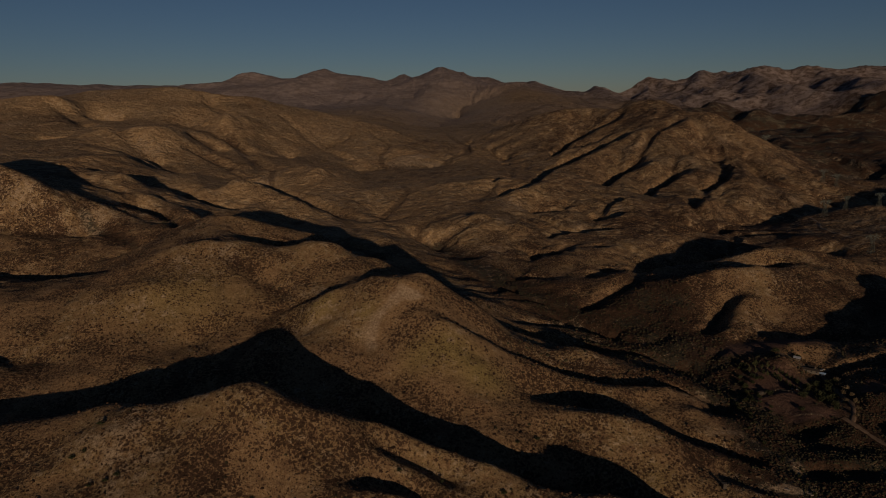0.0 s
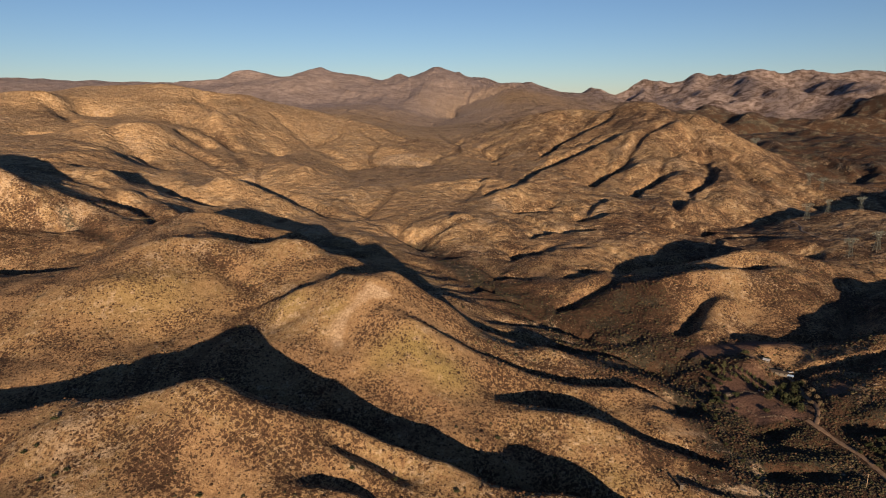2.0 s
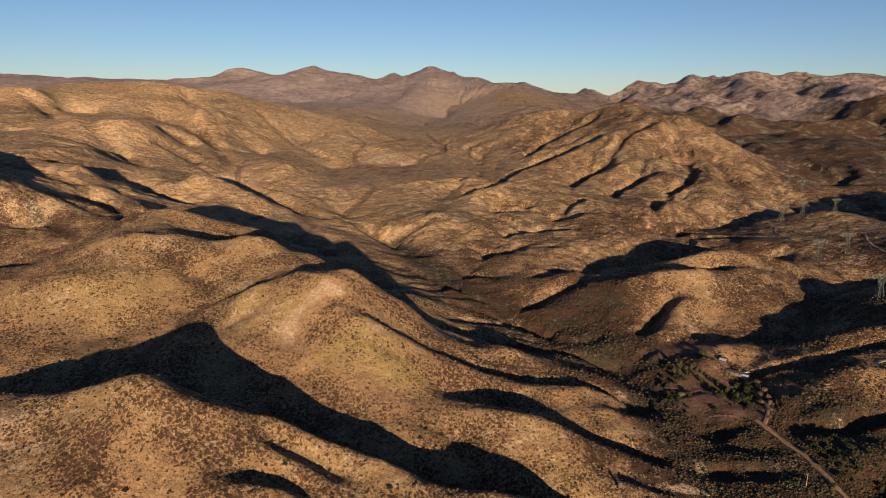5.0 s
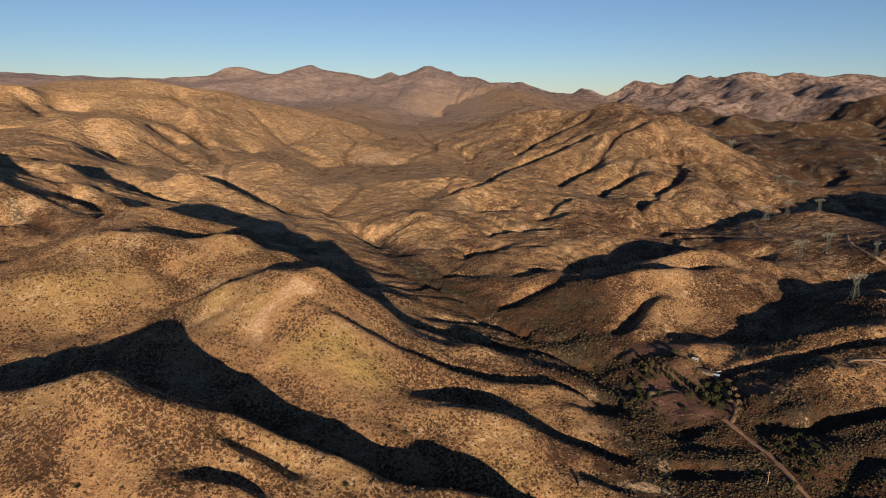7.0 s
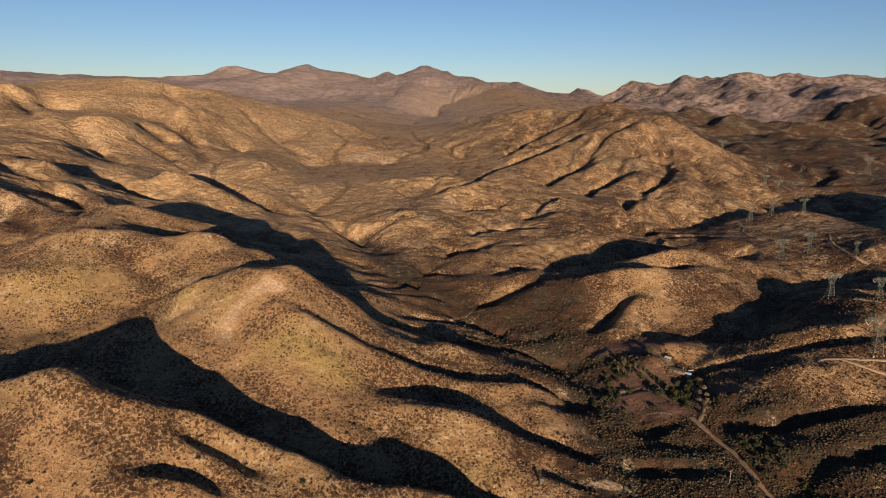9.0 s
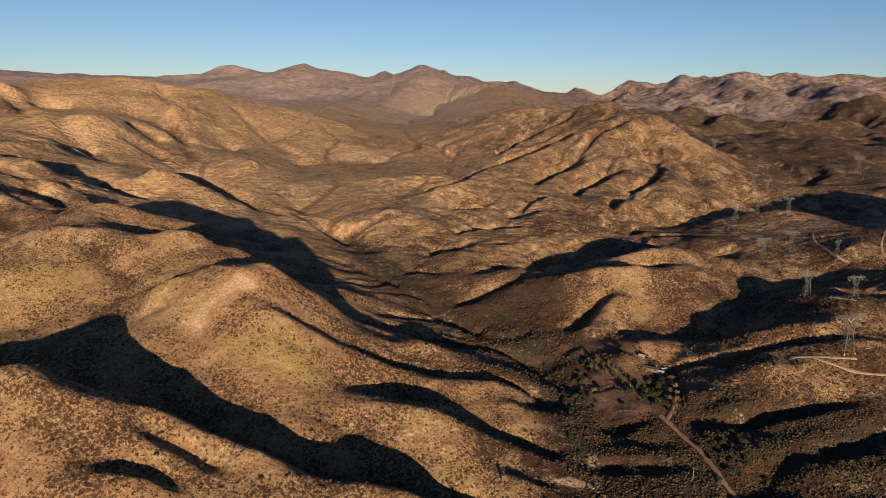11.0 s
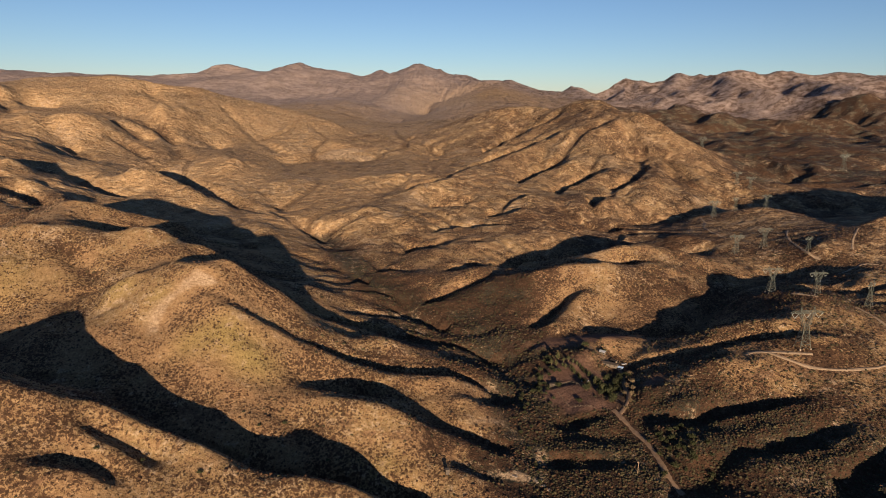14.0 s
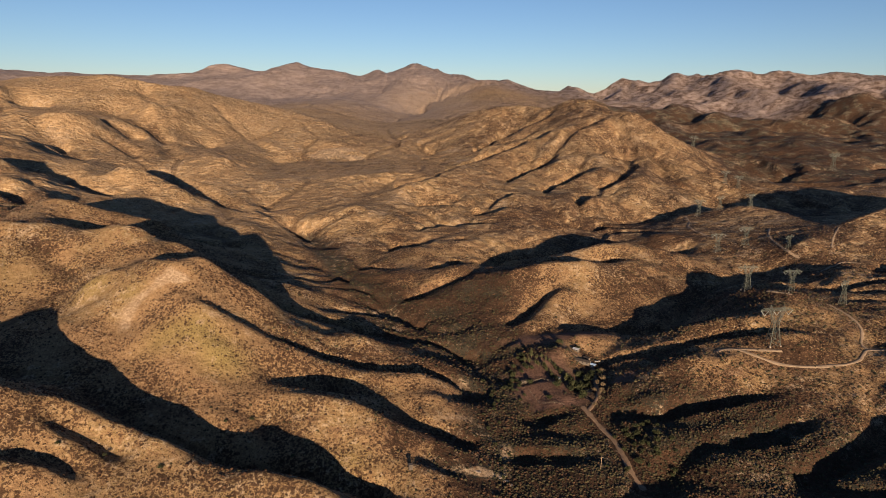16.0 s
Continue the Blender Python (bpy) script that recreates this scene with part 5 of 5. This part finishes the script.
for k, (x0, x1, y0, y1, gap, lo, hi) in enumerate(((-270, 470, 255, 345, 2.3, 0.3, 0.85), (-300, 560, 345, 440, 2.5, 0.4, 0.95), (-330, 620, 440, 560, 3.0, 0.5, 1.25),
                                                   (-420, 760, 560, 800, 4.4, 0.6, 1.3), (215, 570, 285, 480, 1.8, 0.35, 0.9), (60, 480, 520, 800, 3.4, 0.6, 1.2))):
    keep = growth if k < 4 else (lambda x, y: np.clip(1.9 * scrub_at(x, y) - 0.6 + 0.5 * rough(x, y, 13, 3, 75), 0, 0.72) * (growth(x, y) > 0.15) * (1 - dirt_at(x, y)))
    x, y, rng = sown(x0, x1, y0, y1, gap, 80 + k, keep)
    size = lo * 0.8 + (hi * 1.15 - lo * 0.8) * rng.uniform(0, 1, x.shape) ** 1.8
    draw, thick = rng.uniform(0, 1, x.shape), scrub_at(x, y)
    dark = draw < 0.015 + 0.7 * thick
    light = draw > 0.9
    for name, label, some, mat, wide in (("sage_scrub", "sparse brown sage scrub on tan grassy slopes", ~dark & ~light, SCRUB, 1.0),
                                         ("chaparral", "dense dark chaparral scrub in gullies and valley", dark, SCRUBDARK, 1.15),
                                         ("dry_sage", "pale dry sage brush on scrubby slopes", light, SAGE, 1.0)):
        scatter(name, label, "scrub", x[some], y[some], size[some] * wide, mat, 90 + k, LUMP, 0.55)

# larger single bushes on the open slopes
for k, (x0, x1, y0, y1, gap) in enumerate(((-70, 235, 295, 500, 6.0), (-260, -70, 250, 540, 9.5), (230, 560, 290, 560, 6.5))):
    x, y, rng = sown(x0, x1, y0, y1, gap, 120 + k, lambda x, y: 0.55 * growth(x, y) + 0.1)
    scatter("sage_bush", "rounded dark brown bushes dotted over open slopes", "bushes", x, y, rng.uniform(0.7, 1.45, x.shape), SCRUB if k < 2 else SCRUBDARK, 130 + k, LUMP, 0.6)

STONE = plain("pale_weathered_stone", (0.22, 0.165, 0.11), 0.95, 0.0, 0.25, 0.3)
x, y, rng = sown(-160, 40, 1480, 1610, 5.0, 101, lambda x, y: 0.8 * blob(x, y, -60, 1545, 70, 45) - 0.3)
scatter("outcrop_stones", "pale weathered boulders on a low knoll", "boulders", x, y, rng.uniform(1.0, 3.2, x.shape), STONE, 102, LUMP, 0.6)
x, y, rng = sown(-110, 60, 262, 480, 3.2, 103, lambda x, y: 0.35 * blob(x, y, -45, 462, 24, 26) + 0.05 * blob(x, y, -60, 290, 60, 30))
scatter("slope_stones", "small pale stones on a bare slope", "stones", x, y, rng.uniform(0.25, 0.8, x.shape), STONE, 104, LUMP, 0.6)
